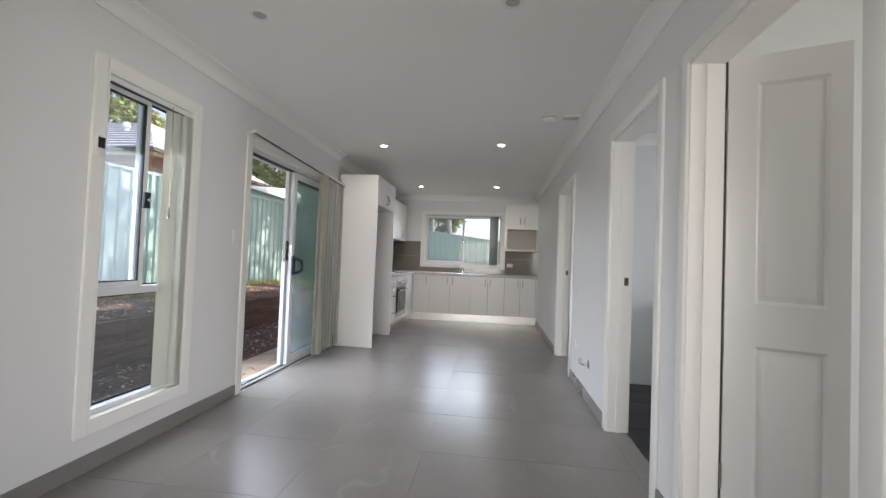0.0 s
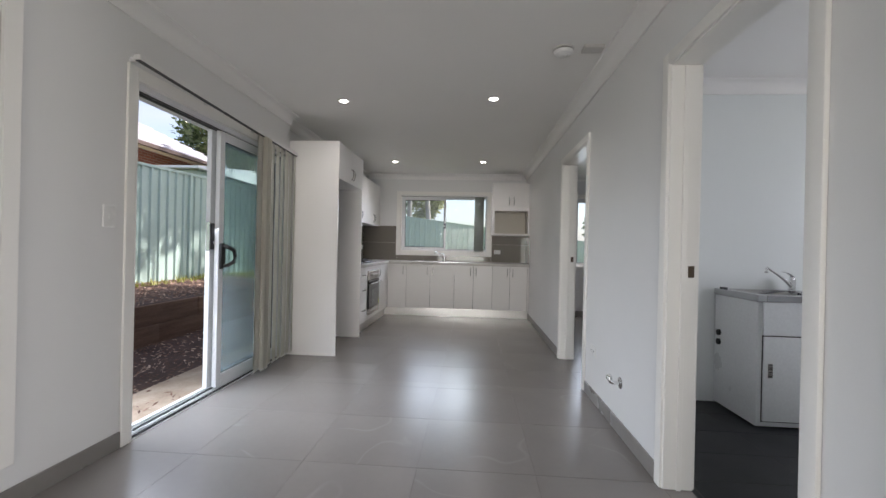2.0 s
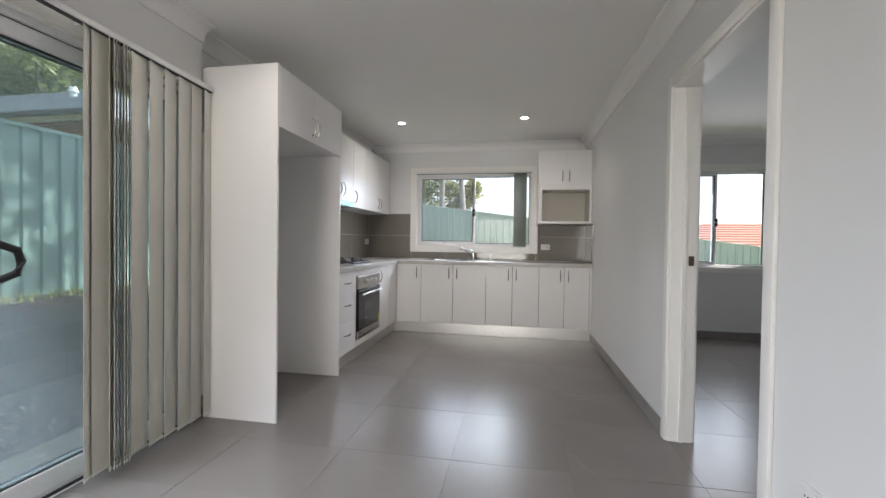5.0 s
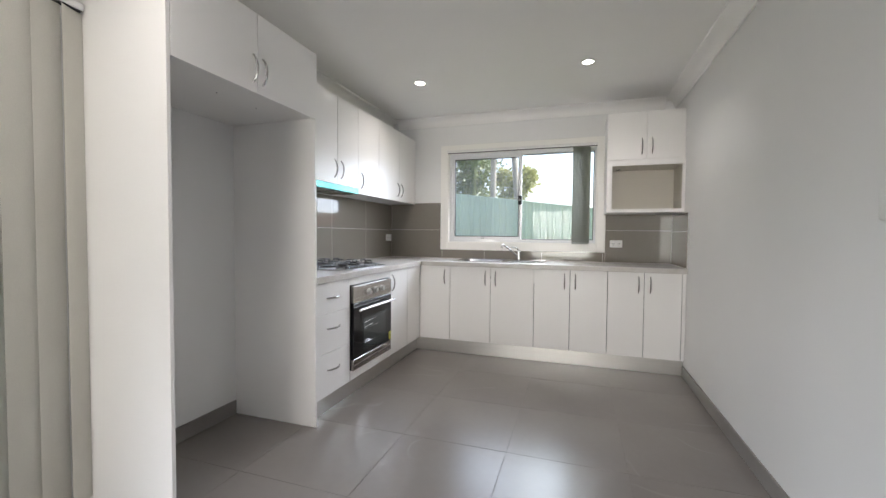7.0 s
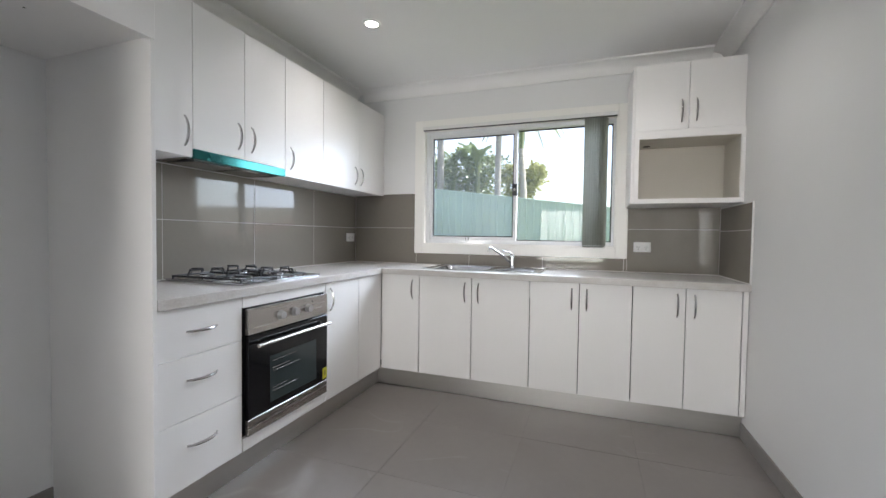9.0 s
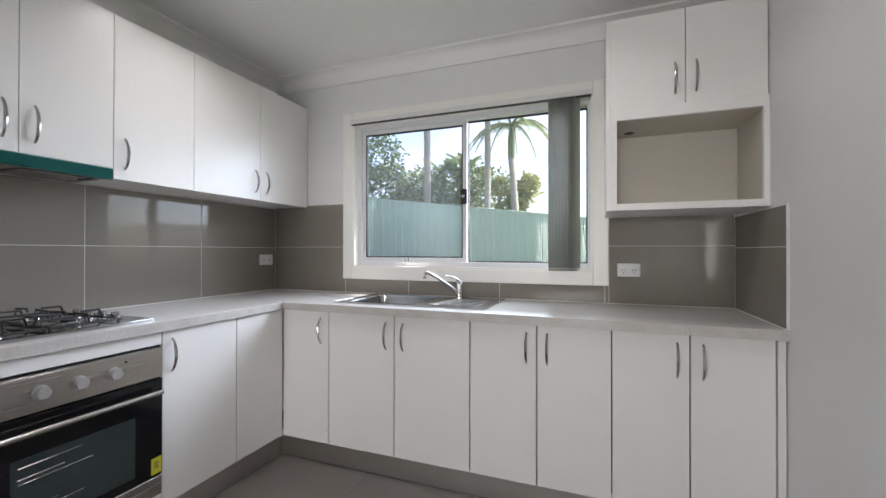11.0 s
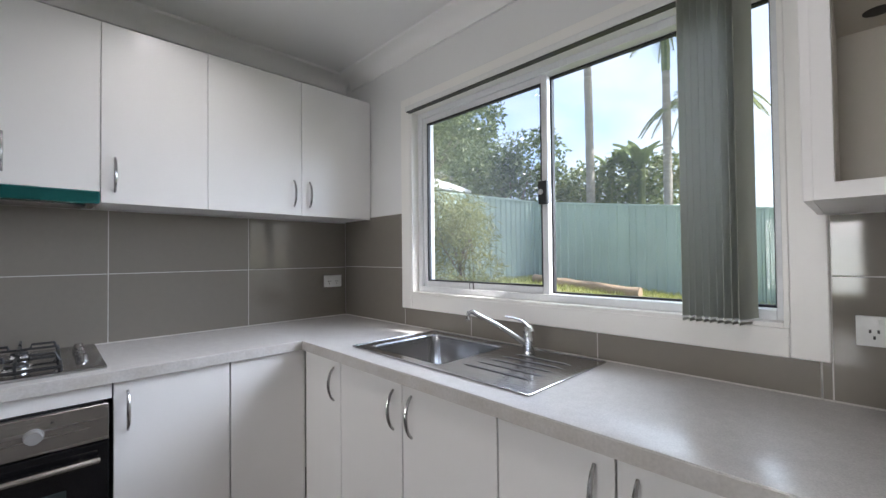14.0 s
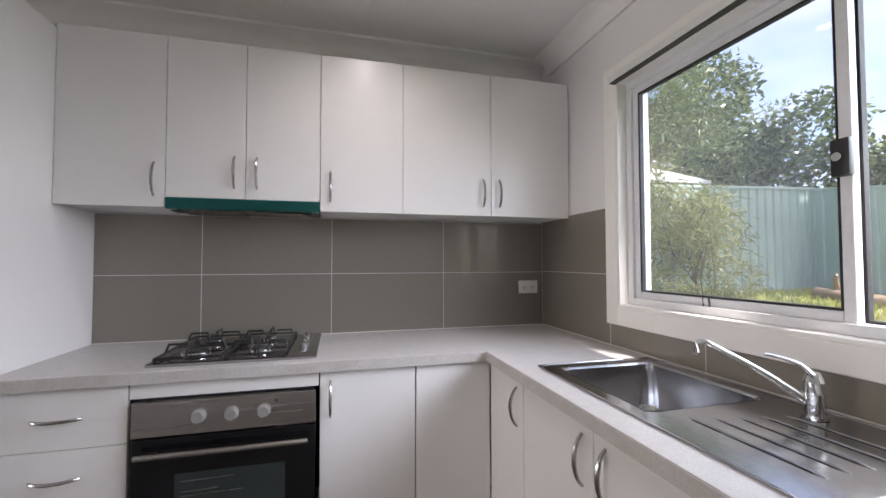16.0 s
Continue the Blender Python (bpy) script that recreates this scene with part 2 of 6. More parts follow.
M_BLIND_G = surface("blind_fabric_grey_green", (0.48, 0.50, 0.44), 0.75, vary=0.04, scale=4, fine=300, fine_vary=0.05, bump=0.02, stretch=(1, 1, 0.3))
for m_, share_ in ((M_BLIND, 0.15), (M_BLIND_P, 0.35), (M_BLIND_G, 0.30)):
    n_, l_ = m_.node_tree.nodes, m_.node_tree.links
    thin_ = n_.new("ShaderNodeBsdfTranslucent")
    thin_.inputs["Color"].default_value = (0.55, 0.54, 0.45, 1)
    mix_ = n_.new("ShaderNodeMixShader")
    mix_.inputs["Fac"].default_value = share_
    l_.new(n_["Principled BSDF"].outputs[0], mix_.inputs[1])
    l_.new(thin_.outputs[0], mix_.inputs[2])
    l_.new(mix_.outputs[0], n_["Material Output"].inputs["Surface"])
M_PLASTIC = surface("white_plastic", (0.78, 0.78, 0.76), 0.35, vary=0.015, bump=0)
M_DARKTILE = surface("laundry_floor_tile", (0.02, 0.021, 0.023), 0.35, spec=0.25, vary=0.06, scale=3, fine=40, bump=0.006, random_tint=0.08)
M_LAUNDRY = surface("laundry_gloss_wall", (0.77, 0.80, 0.79), 0.14, vary=0.01, scale=1.2, fine=60, fine_vary=0.006, bump=0.0, rough_vary=0.02)
M_TUB = surface("tub_enamel", (0.80, 0.82, 0.82), 0.3, vary=0.012, bump=0.003)
M_OLIVE = surface("olive_print", (0.30, 0.29, 0.03), 0.5, vary=0.03, bump=0)
M_YELLOW = surface("yellow_sticker", (0.55, 0.53, 0.03), 0.5, vary=0.03, bump=0)
M_GLASS = glass("window_glass", (0.93, 0.96, 0.95), haze=0.012)
M_GLASS_K = glass("kitchen_window_glass", (0.90, 0.93, 0.95), haze=0.02)
M_GLASS_H = glass("window_glass_glare_dust", (0.88, 0.92, 0.94), haze=0.055)
M_GLASS_T = glass("slider_glass", (0.70, 0.78, 0.785), haze=0.12)
M_LED = glow("downlight_lens_lit", (1.0, 0.96, 0.88), 14.0)
M_LEDOFF = surface("downlight_lens_off", (0.46, 0.455, 0.44), 0.4, vary=0.02, bump=0)
M_CEILFIT = surface("ceiling_fitting_plastic", (0.60, 0.59, 0.57), 0.45, vary=0.02, bump=0)


# ---- mesh helpers ----
def box(bm, x0, x1, y0, y1, z0, z1, bevel=0.0, seg=1):
    """One box into bm, its edges eased by bevel metres."""
    r = bmesh.ops.create_cube(bm, size=1.0)
    bmesh.ops.transform(bm, matrix=Matrix.LocRotScale(((x0 + x1) / 2, (y0 + y1) / 2, (z0 + z1) / 2), None, (abs(x1 - x0), abs(y1 - y0), abs(z1 - z0))), verts=r["verts"])
    if bevel:
        edges = list({e for v in r["verts"] for e in v.link_edges})
        bmesh.ops.bevel(bm, geom=edges, offset=bevel, segments=seg, affect="EDGES", profile=0.6)
    return bm


def boxes(*rows, bevel=0.0, seg=1):
    bm = bmesh.new()
    for r in rows:
        box(bm, *r, bevel=bevel, seg=seg)
    return bm


def rod(bm, a, b, r0, r1=None, seg=12):
    """A capped round bar from a to b."""
    a, b = Vector(a), Vector(b)
    m = Matrix.Translation((a + b) / 2) @ (b - a).to_track_quat("Z", "Y").to_matrix().to_4x4()
    bmesh.ops.create_cone(bm, cap_ends=True, segments=seg, radius1=r0, radius2=r0 if r1 is None else r1, depth=(b - a).length, matrix=m)
    return bm


def tube(bm, points, radius, seg=8, flat=1.0, up=(0, 0, 1)):
    """A bent bar through points; radius may be a list; flat squashes it across its up direction."""
    pts = [Vector(p) for p in points]
    radii = radius if isinstance(radius, (list, tuple)) else [radius] * len(pts)
    rings = []
    for i, p in enumerate(pts):
        d = (pts[min(i + 1, len(pts) - 1)] - pts[max(i - 1, 0)]).normalized()
        u = Vector(up)
        if abs(d.dot(u)) > 0.95:
            u = Vector((1, 0, 0)) if abs(d.x) < 0.9 else Vector((0, 1, 0))
        s = d.cross(u).normalized()
        u = s.cross(d)
        rings.append([bm.verts.new(p + radii[i] * (math.cos(2 * math.pi * k / seg) * s + flat * math.sin(2 * math.pi * k / seg) * u)) for k in range(seg)])
    for a, b in zip(rings, rings[1:]):
        for k in range(seg):
            bm.faces.new((a[k], a[(k + 1) % seg], b[(k + 1) % seg], b[k]))
    bm.faces.new(rings[0][::-1])
    bm.faces.new(rings[-1])
    return bm


def finish(name, bm, material, smooth=True):
    bmesh.ops.recalc_face_normals(bm, faces=bm.faces[:])
    me = bpy.data.meshes.new(name)
    bm.to_mesh(me)
    bm.free()
    me.materials.append(material)
    if smooth:
        for p in me.polygons:
            p.use_smooth = True
        me.set_sharp_from_angle(angle=radians(35))
    return me


def thing(name, at, label, category, group="", kind=""):
    ob = new(name)
    ob.empty_display_size = 0.1
    ob.location = at
    return tagged(ob, label, category, group, kind)


def root_of(ob):
    while ob.parent:
        ob = ob.parent
    return ob


def part(name, bm, material, parent, label=""):
    """One mesh, given in world metres, as a part of parent."""
    bmesh.ops.translate(bm, verts=bm.verts[:], vec=-Vector(root_of(parent).location))
    ob = new(name, finish(name, bm, material))
    ob.parent = parent
    return tagged(ob, label)


def solid(name, bm, material, label="", category="", kind="", group=""):
    """One top-level mesh in world metres."""
    return tagged(new(name, finish(name, bm, material)), label, category, group, kind)


def bow_handle(at, along, out, length=0.128, lift=0.026):
    """A bowed bar handle, thinner at its ends, centred at the point at."""
    at, along, out = Vector(at), Vector(along), Vector(out)
    pts, radii = [], []
    for i in range(11):
        s = i / 10 * 2 - 1
        pts.append(at + along * (s * length / 2) + out * (lift * (1 - s * s) ** 0.75 + 0.001))
        radii.append(0.0042 + 0.0022 * (1 - s * s))
    return tube(bmesh.new(), pts, radii, seg=8, up=out)


# ---- the setting: walls, floors, ceilings ----
WIN_L = (1.77, 2.385, 0.255, 2.065)         # living room window: y0, y1, z0, z1
SLIDE = (3.03, 4.84, 0.0, 2.045)            # sliding door
WIN_K = (-1.345, 0.215, 1.075, 2.065)      # kitchen window: x0, x1, z0, z1
WIN_B = (1.72, 3.0, 0.86, 2.065)           # bedroom window
DOORS = ((0.93, 1.787), (2.085, 2.92), (4.30, 5.225))   # inner doorways along the right wall
DOOR_H = 2.045

solid("wall_west", boxes(
    (XL - TW, XL, YF, WIN_L[0], 0, CEIL), (XL - TW, XL, WIN_L[0], WIN_L[1], 0, WIN_L[2]), (XL - TW, XL, WIN_L[0], WIN_L[1], WIN_L[3], CEIL),
    (XL - TW, XL, WIN_L[1], SLIDE[0], 0, CEIL), (XL - TW, XL, SLIDE[0], SLIDE[1], SLIDE[3], CEIL), (XL - TW, XL, SLIDE[1], 4.95, 0, CEIL)),
    M_WALL, "white painted plaster wall", "wall", "structure")
solid("wall_west_kitchen", boxes((XL - TW, XK, 4.95, YB + TW, 0, CEIL)), M_WALL, "white painted plaster wall behind the kitchen units", "wall", "structure")
solid("wall_north", boxes(
    (XK, WIN_K[0], YB, YB + TW, 0, CEIL), (WIN_K[0], WIN_K[1], YB, YB + TW, 0, WIN_K[2]), (WIN_K[0], WIN_K[1], YB, YB + TW, WIN_K[3], CEIL),
    (WIN_K[1], WIN_B[0], YB, YB + TW, 0, CEIL), (WIN_B[0], WIN_B[1], YB, YB + TW, 0, WIN_B[2]), (WIN_B[0], WIN_B[1], YB, YB + TW, WIN_B[3], CEIL),
    (WIN_B[1], XE + TW, YB, YB + TW, 0, CEIL)), M_WALL, "white painted plaster wall with two windows", "wall", "structure")
rows = []
y = YF
for a, b in DOORS:
    rows += [(XR, XR2, y, a, 0, CEIL), (XR, XR2, a, b, DOOR_H, CEIL)]
    y = b
rows.append((XR, XR2, y, YB, 0, CEIL))
solid("wall_east", boxes(*rows), M_WALL, "white painted plaster wall with three doorways", "wall", "structure")
SW = (-1.55, 0.45, 0.3, 2.05)
solid("wall_south", boxes((XL - TW, SW[0], YF - 0.2, YF, 0, CEIL), (SW[1], XE + TW, YF - 0.2, YF, 0, CEIL), (SW[0], SW[1], YF - 0.2, YF, 0, SW[2]), (SW[0], SW[1], YF - 0.2, YF, SW[3], CEIL)), M_WALL, "white painted plaster wall", "wall", "structure")
LW = (2.75, 3.45, 1.15, 2.05)
BW = (0.0, 1.2, 0.95, 2.05)
solid("wall_outer_east", boxes((XE, XE + TW, YF, BW[0], 0, CEIL), (XE, XE + TW, BW[0], BW[1], 0, BW[2]), (XE, XE + TW, BW[0], BW[1], BW[3], CEIL), (XE, XE + TW, BW[1], LW[0], 0, CEIL), (XE, XE + TW, LW[1], YB, 0, CEIL), (XE, XE + TW, LW[0], LW[1], 0, LW[2]), (XE, XE + TW, LW[0], LW[1], LW[3], CEIL)),
      M_WALL, "white painted plaster wall", "wall", "structure")
solid("wall_bath_laundry", boxes((XR2, XE, 1.86, 1.97, 0, CEIL)), M_LAUNDRY, "white glossy wall", "wall", "structure")
solid("wall_laundry_bedroom", boxes((XR2, XE, 4.155, 4.26, 0, CEIL)), M_LAUNDRY, "white glossy wall behind the laundry tub", "wall", "structure")
solid("wall_bedroom_lining", boxes((XR2, XE, 4.264, 4.28, 0, CEIL)), M_WALL, "white painted plaster wall", "wall", "structure")
solid("ceiling", boxes((XL - TW, XE + TW, YF - 0.2, YB + TW, CEIL, CEIL + 0.06)), M_CEIL, "flat white painted ceiling", "ceiling", "structure")

# roof over the house, with its eaves
M_SOFFIT = surface("eave_lining", (0.72, 0.72, 0.70), 0.7)
bm = bmesh.new()
E = 0.55
x0, x1, y0, y1 = XL - TW - E, XE + TW + E, YF - 0.2 - E, YB + TW + 0.25
box(bm, x0, x1, y0, y1, CEIL + 0.064, CEIL + 0.10)
lo = [bm.verts.new(p) for p in ((x0, y0, CEIL + 0.1), (x1, y0, CEIL + 0.1), (x1, y1, CEIL + 0.1), (x0, y1, CEIL + 0.1))]
xm = (x0 + x1) / 2
hi = [bm.verts.new((xm, y0 + 2.6, 3.75)), bm.verts.new((xm, y1 - 2.6, 3.75))]
for f in ((lo[0], lo[1], hi[0]), (lo[1], lo[2], hi[1], hi[0]), (lo[2], lo[3], hi[1]), (lo[3], lo[0], hi[0], hi[1])):
    bm.faces.new(f)
solid("roof", bm, M_SOFFIT, "low hipped roof with pale eaves", "roof", "structure")


def cornice(name, a, b, inward):
    """A cove moulding along the top of a wall from a to b."""
    a, b, n = Vector((*a, CEIL)), Vector((*b, CEIL)), Vector((*inward, 0))
    prof = [(0, -0.095), (0.012, -0.095), (0.016, -0.082)] + [(0.016 + 0.066 * (1 - math.cos(t)), -0.082 + 0.066 * math.sin(t)) for t in (0.3, 0.6, 0.9, 1.2, 1.5)] + [(0.092, -0.012), (0.095, 0), (0, 0)]
    bm = bmesh.new()
    ends = [[bm.verts.new(p + n * (u + 0.0005) + Vector((0, 0, v - 0.0005))) for u, v in prof] for p in (a, b)]
    k = len(prof)
    for i in range(k):
        bm.faces.new((ends[0][i], ends[0][(i + 1) % k], ends[1][(i + 1) % k], ends[1][i]))
    bm.faces.new(ends[0])
    bm.faces.new(ends[1][::-1])
    return solid(name, bm, M_CEIL, "white plaster cove cornice", "cornice", "structure")


cornice("cornice_west", (XL, YF), (XL, 4.95), (1, 0))
cornice("cornice_west_kitchen", (XK, 4.95), (XK, YB), (1, 0))
cornice("cornice_north", (XK + 0.096, YB), (XR - 0.096, YB), (0, -1))
cornice("cornice_east", (XR, YF), (XR, YB), (-1, 0))
cornice("cornice_laundry", (XR2, 4.155), (XE, 4.155), (0, -1))
cornice("cornice_bedroom", (XR2, YB), (XE, YB), (0, -1))


def tiled_floor(name, x0, x1, y0, y1, ox, oy, sx, sy, joint, material, label, grout):
    """A grout bed with one object for every tile, cut at the walls."""
    bed = solid(name, boxes((x0, x1, y0, y1, -0.08, -0.002)), grout, label, "floor", "structure")
    cache = {}
    i0, i1 = math.floor((x0 - ox) / sx), math.ceil((x1 - ox) / sx)
    j0, j1 = math.floor((y0 - oy) / sy), math.ceil((y1 - oy) / sy)
    for i in range(i0, i1):
        for j in range(j0, j1):
            a, b = max(x0, ox + i * sx + joint / 2), min(x1, ox + (i + 1) * sx - joint / 2)
            c, d = max(y0, oy + j * sy + joint / 2), min(y1, oy + (j + 1) * sy - joint / 2)
            if b - a < 0.02 or d - c < 0.02:
                continue
            key = (round(b - a, 3), round(d - c, 3))
            if key not in cache:
                w, h = key
                cache[key] = finish("tile", boxes((-w / 2, w / 2, -h / 2, h / 2, -0.0019, 0.0), bevel=0.0004), material)
            t = new("tile", cache[key])
            t.location = ((a + b) / 2, (c + d) / 2, random.uniform(-0.0003, 0.0003))
            t.parent = bed
    return bed


def skirting(name, runs, material=M_SKIRT, h=0.088):
    """Cut tiles along the foot of a wall. Runs: x0, x1, y0, y1 of each length."""
    first = solid(name, boxes(*[(a, b, c, d, 0.0005, h) for a, b, c, d in runs], bevel=0.0015), material, "grey-brown skirting of cut floor tiles", "skirting", "structure")
    return first


AW = 0.058     # width of the architraves
S = 0.011
skirting("baseboard_west", [(XL, XL + S, YF, SLIDE[0] - AW)])
skirting("baseboard_niche", [(XK, XK + S, 4.96, 5.85)])
ys = [YF] + [v for a, b in DOORS for v in (a - AW, b + AW)] + [7.62]
skirting("baseboard_east", [(XR - S, XR, ys[i], ys[i + 1]) for i in range(0, len(ys), 2)])
skirting("baseboard_bedroom", [(XR2, XE, YB - S, YB)])


# ---- architraves, jambs and reveals ----
def doorway(name, y0, y1, latch_far, label):
    """Jamb lining, architraves on both faces, and the strike plate."""
    t = thing(name, (XR, (y0 + y1) / 2, 0), label, "door frame", kind="structure")
    P = 0.017
    part("jamb", boxes((XR - 0.004, XR2 + 0.004, y0, y0 + 0.018, 0, DOOR_H), bevel=0.0015), M_TRIM, t)
    part("jamb", boxes((XR - 0.004, XR2 + 0.004, y1 - 0.018, y1, 0, DOOR_H), bevel=0.0015), M_TRIM, t)
    part("head", boxes((XR - 0.004, XR2 + 0.004, y0 + 0.018, y1 - 0.018, DOOR_H - 0.018, DOOR_H), bevel=0.0015), M_TRIM, t)
    for xa, xb in ((XR - P, XR - 0.0005), (XR2 + 0.0005, XR2 + P)):
        if xa > XR and not latch_far:
            continue
        part("architrave", boxes((xa, xb, y0 - AW + 0.008, y0 + 0.008, 0, DOOR_H + AW - 0.008), bevel=0.005, seg=2), M_TRIM, t)
        part("architrave", boxes((xa, xb, y1 - 0.008, y1 + AW - 0.008, 0, DOOR_H + AW - 0.008), bevel=0.005, seg=2), M_TRIM, t)
        part("architrave", boxes((xa, xb, y0 + 0.0085, y1 - 0.0085, DOOR_H - 0.008, DOOR_H + AW - 0.008), bevel=0.005, seg=2), M_TRIM, t)
    part("door_stop", boxes((XR + 0.055, XR + 0.075, y1 - 0.028, y1 - 0.0185, 0, DOOR_H - 0.02), bevel=0.001), M_TRIM, t)
    part("door_stop", boxes((XR + 0.055, XR + 0.075, y0 + 0.0185, y0 + 0.028, 0, DOOR_H - 0.02), bevel=0.001), M_TRIM, t)
    if latch_far:
        part("strike_plate", boxes((XR2 - 0.04, XR2 - 0.012, y1 - 0.0215, y1 - 0.0185, 1.015, 1.07), (XR2 - 0.033, XR2 - 0.02, y1 - 0.0222, y1 - 0.0205, 1.03, 1.055), bevel=0.0008), M_BRONZE, t, "dark bronze strike plate")
    return t


doorway("door_1", *DOORS[0], False, "white gloss painted door frame with architraves")
doorway("door_2", *DOORS[1], True, "white gloss painted door frame to the laundry")
doorway("door_3", *DOORS[2], True, "white gloss painted door frame to the bedroom")


def panel_door(hinge, angle, width, label):
    """A moulded door leaf of one column of two raised panels, hung at hinge and turned by angle degrees."""
    t = thing("panel_door", (hinge[0], hinge[1], 0), label, "door")
    H, D = 2.03, 0.035
    a, b = 0.102, width - 0.064
    panels = ((0.22, 0.842), (1.013, 1.925))
    top = 0.012 + H
    bm = boxes((0, a, 0, D, 0.012, top), (b, width, 0, D, 0.012, top), (a, b, 0, D, 0.012, panels[0][0]), (a, b, 0, D, panels[0][1], panels[1][0]), (a, b, 0, D, panels[1][1], top),
               (a, b, 0.014, D, panels[0][0], panels[0][1]), (a, b, 0.014, D, panels[1][0], panels[1][1]))
    leaf = part("leaf", local(bm, t), M_DOOR, t)
    for z0, z1 in panels:
        bm = bmesh.new()
        rings = []
        for inset, deep in ((0.0, 0.0), (0.004, 0.003), (0.013, 0.0105), (0.017, 0.0105), (0.032, 0.003), (0.037, 0.002)):
            rings.append([bm.verts.new((x, deep, z)) for x, z in ((a + inset, z0 + inset), (b - inset, z0 + inset), (b - inset, z1 - inset), (a + inset, z1 - inset))])
        for p, q in zip(rings, rings[1:]):
            for k in range(4):
                bm.faces.new((p[k], p[(k + 1) % 4], q[(k + 1) % 4], q[k]))
        bm.faces.new(rings[-1])
        part("raised_panel", local(bm, t), M_DOOR, leaf)
    for z in (0.30, 1.78):
        part("hinge", local(rod(bmesh.new(), (-0.004, -0.003, z - 0.05), (-0.004, -0.003, z + 0.05), 0.005), t), M_NICKEL, t, "satin steel butt hinge")
    t.rotation_euler = (0, 0, radians(angle))
    return t


def local(bm, t):
    """Mesh given about the thing's own origin."""
    bmesh.ops.translate(bm, verts=bm.verts[:], vec=Vector(t.location))
    return bm


# added dark strip: the shade of the open hinge gap as a colour
solid("hinge_gap_shade", boxes((1.0245, 1.034, 1.7725, 1.7765, 0.002, 2.04)), M_GAP, "dark strip standing in for the shade in the hinge gap", "seal", "structure")
panel_door((1.0345, 1.7670), -20.6, 0.392, "cream white moulded panel door standing open")


def window_trim(name, axis, at, a, b, z0, z1, inward, label, W=0.06):
    """Reveal boards and a flat architrave round a window. axis: 'x' for a wall along x."""
    mid = ((a + b) / 2, at, z0) if axis == "x" else (at, (a + b) / 2, z0)
    t = thing(name, mid, label, "window trim", kind="structure")
    P, R = 0.016, 0.115

    def put(nm, u0, u1, d0, d1, c0, c1, bev):
        d0, d1 = at + inward * d0, at + inward * d1
        r = (u0, u1, min(d0, d1), max(d0, d1), c0, c1) if axis == "x" else (min(d0, d1), max(d0, d1), u0, u1, c0, c1)
        part(nm, boxes(r, bevel=bev), M_TRIM, t)

    put("architrave", a - W, a, 0.0005, P, z0 - W, z1 + W, 0.003)
    put("architrave", b, b + W, 0.0005, P, z0 - W, z1 + W, 0.003)
    put("architrave", a + 0.0005, b - 0.0005, 0.0005, P, z0 - W, z0, 0.003)
    put("architrave", a + 0.0005, b - 0.0005, 0.0005, P, z1, z1 + W, 0.003)
    put("reveal", a, a + 0.012, -R, P - 0.001, z0, z1, 0.001)
    put("reveal", b - 0.012, b, -R, P - 0.001, z0, z1, 0.001)
    put("sill", a + 0.0125, b - 0.0125, -R, P - 0.001, z0, z0 + 0.012, 0.001)
    put("reveal", a + 0.0125, b - 0.0125, -R, P - 0.001, z1 - 0.012, z1, 0.001)
    return t


window_trim("window_trim_living", "y", XL, *WIN_L, 1, "cream white window architrave and reveal", 0.068)
window_trim("window_trim_kitchen", "x", YB, *WIN_K, -1, "cream white window architrave and reveal", 0.079)
window_trim("window_trim_bedroom", "x", YB, *WIN_B, -1, "white window architrave and reveal")


def ring(bm, axis, u0, u1, z0, z1, d0, d1, w, bev=0.002):
    """Four bars of a frame in a wall's plane; w: their width."""
    for r in ((u0, u0 + w, z0, z1), (u1 - w, u1, z0, z1), (u0 + w + 0.0003, u1 - w - 0.0003, z0, z0 + w), (u0 + w + 0.0003, u1 - w - 0.0003, z1 - w, z1)):
        q = (r[0], r[1], d0, d1, r[2], r[3]) if axis == "x" else (d0, d1, r[0], r[1], r[2], r[3])
        box(bm, *q, bevel=bev)
    return bm


def pane_box(axis, u0, u1, z0, z1, d):
    return boxes((u0, u1, d - 0.0025, d + 0.0025, z0, z1) if axis == "x" else (d - 0.0025, d + 0.0025, u0, u1, z0, z1))


def no_shadow(ob):
    ob.visible_shadow = False
    return ob


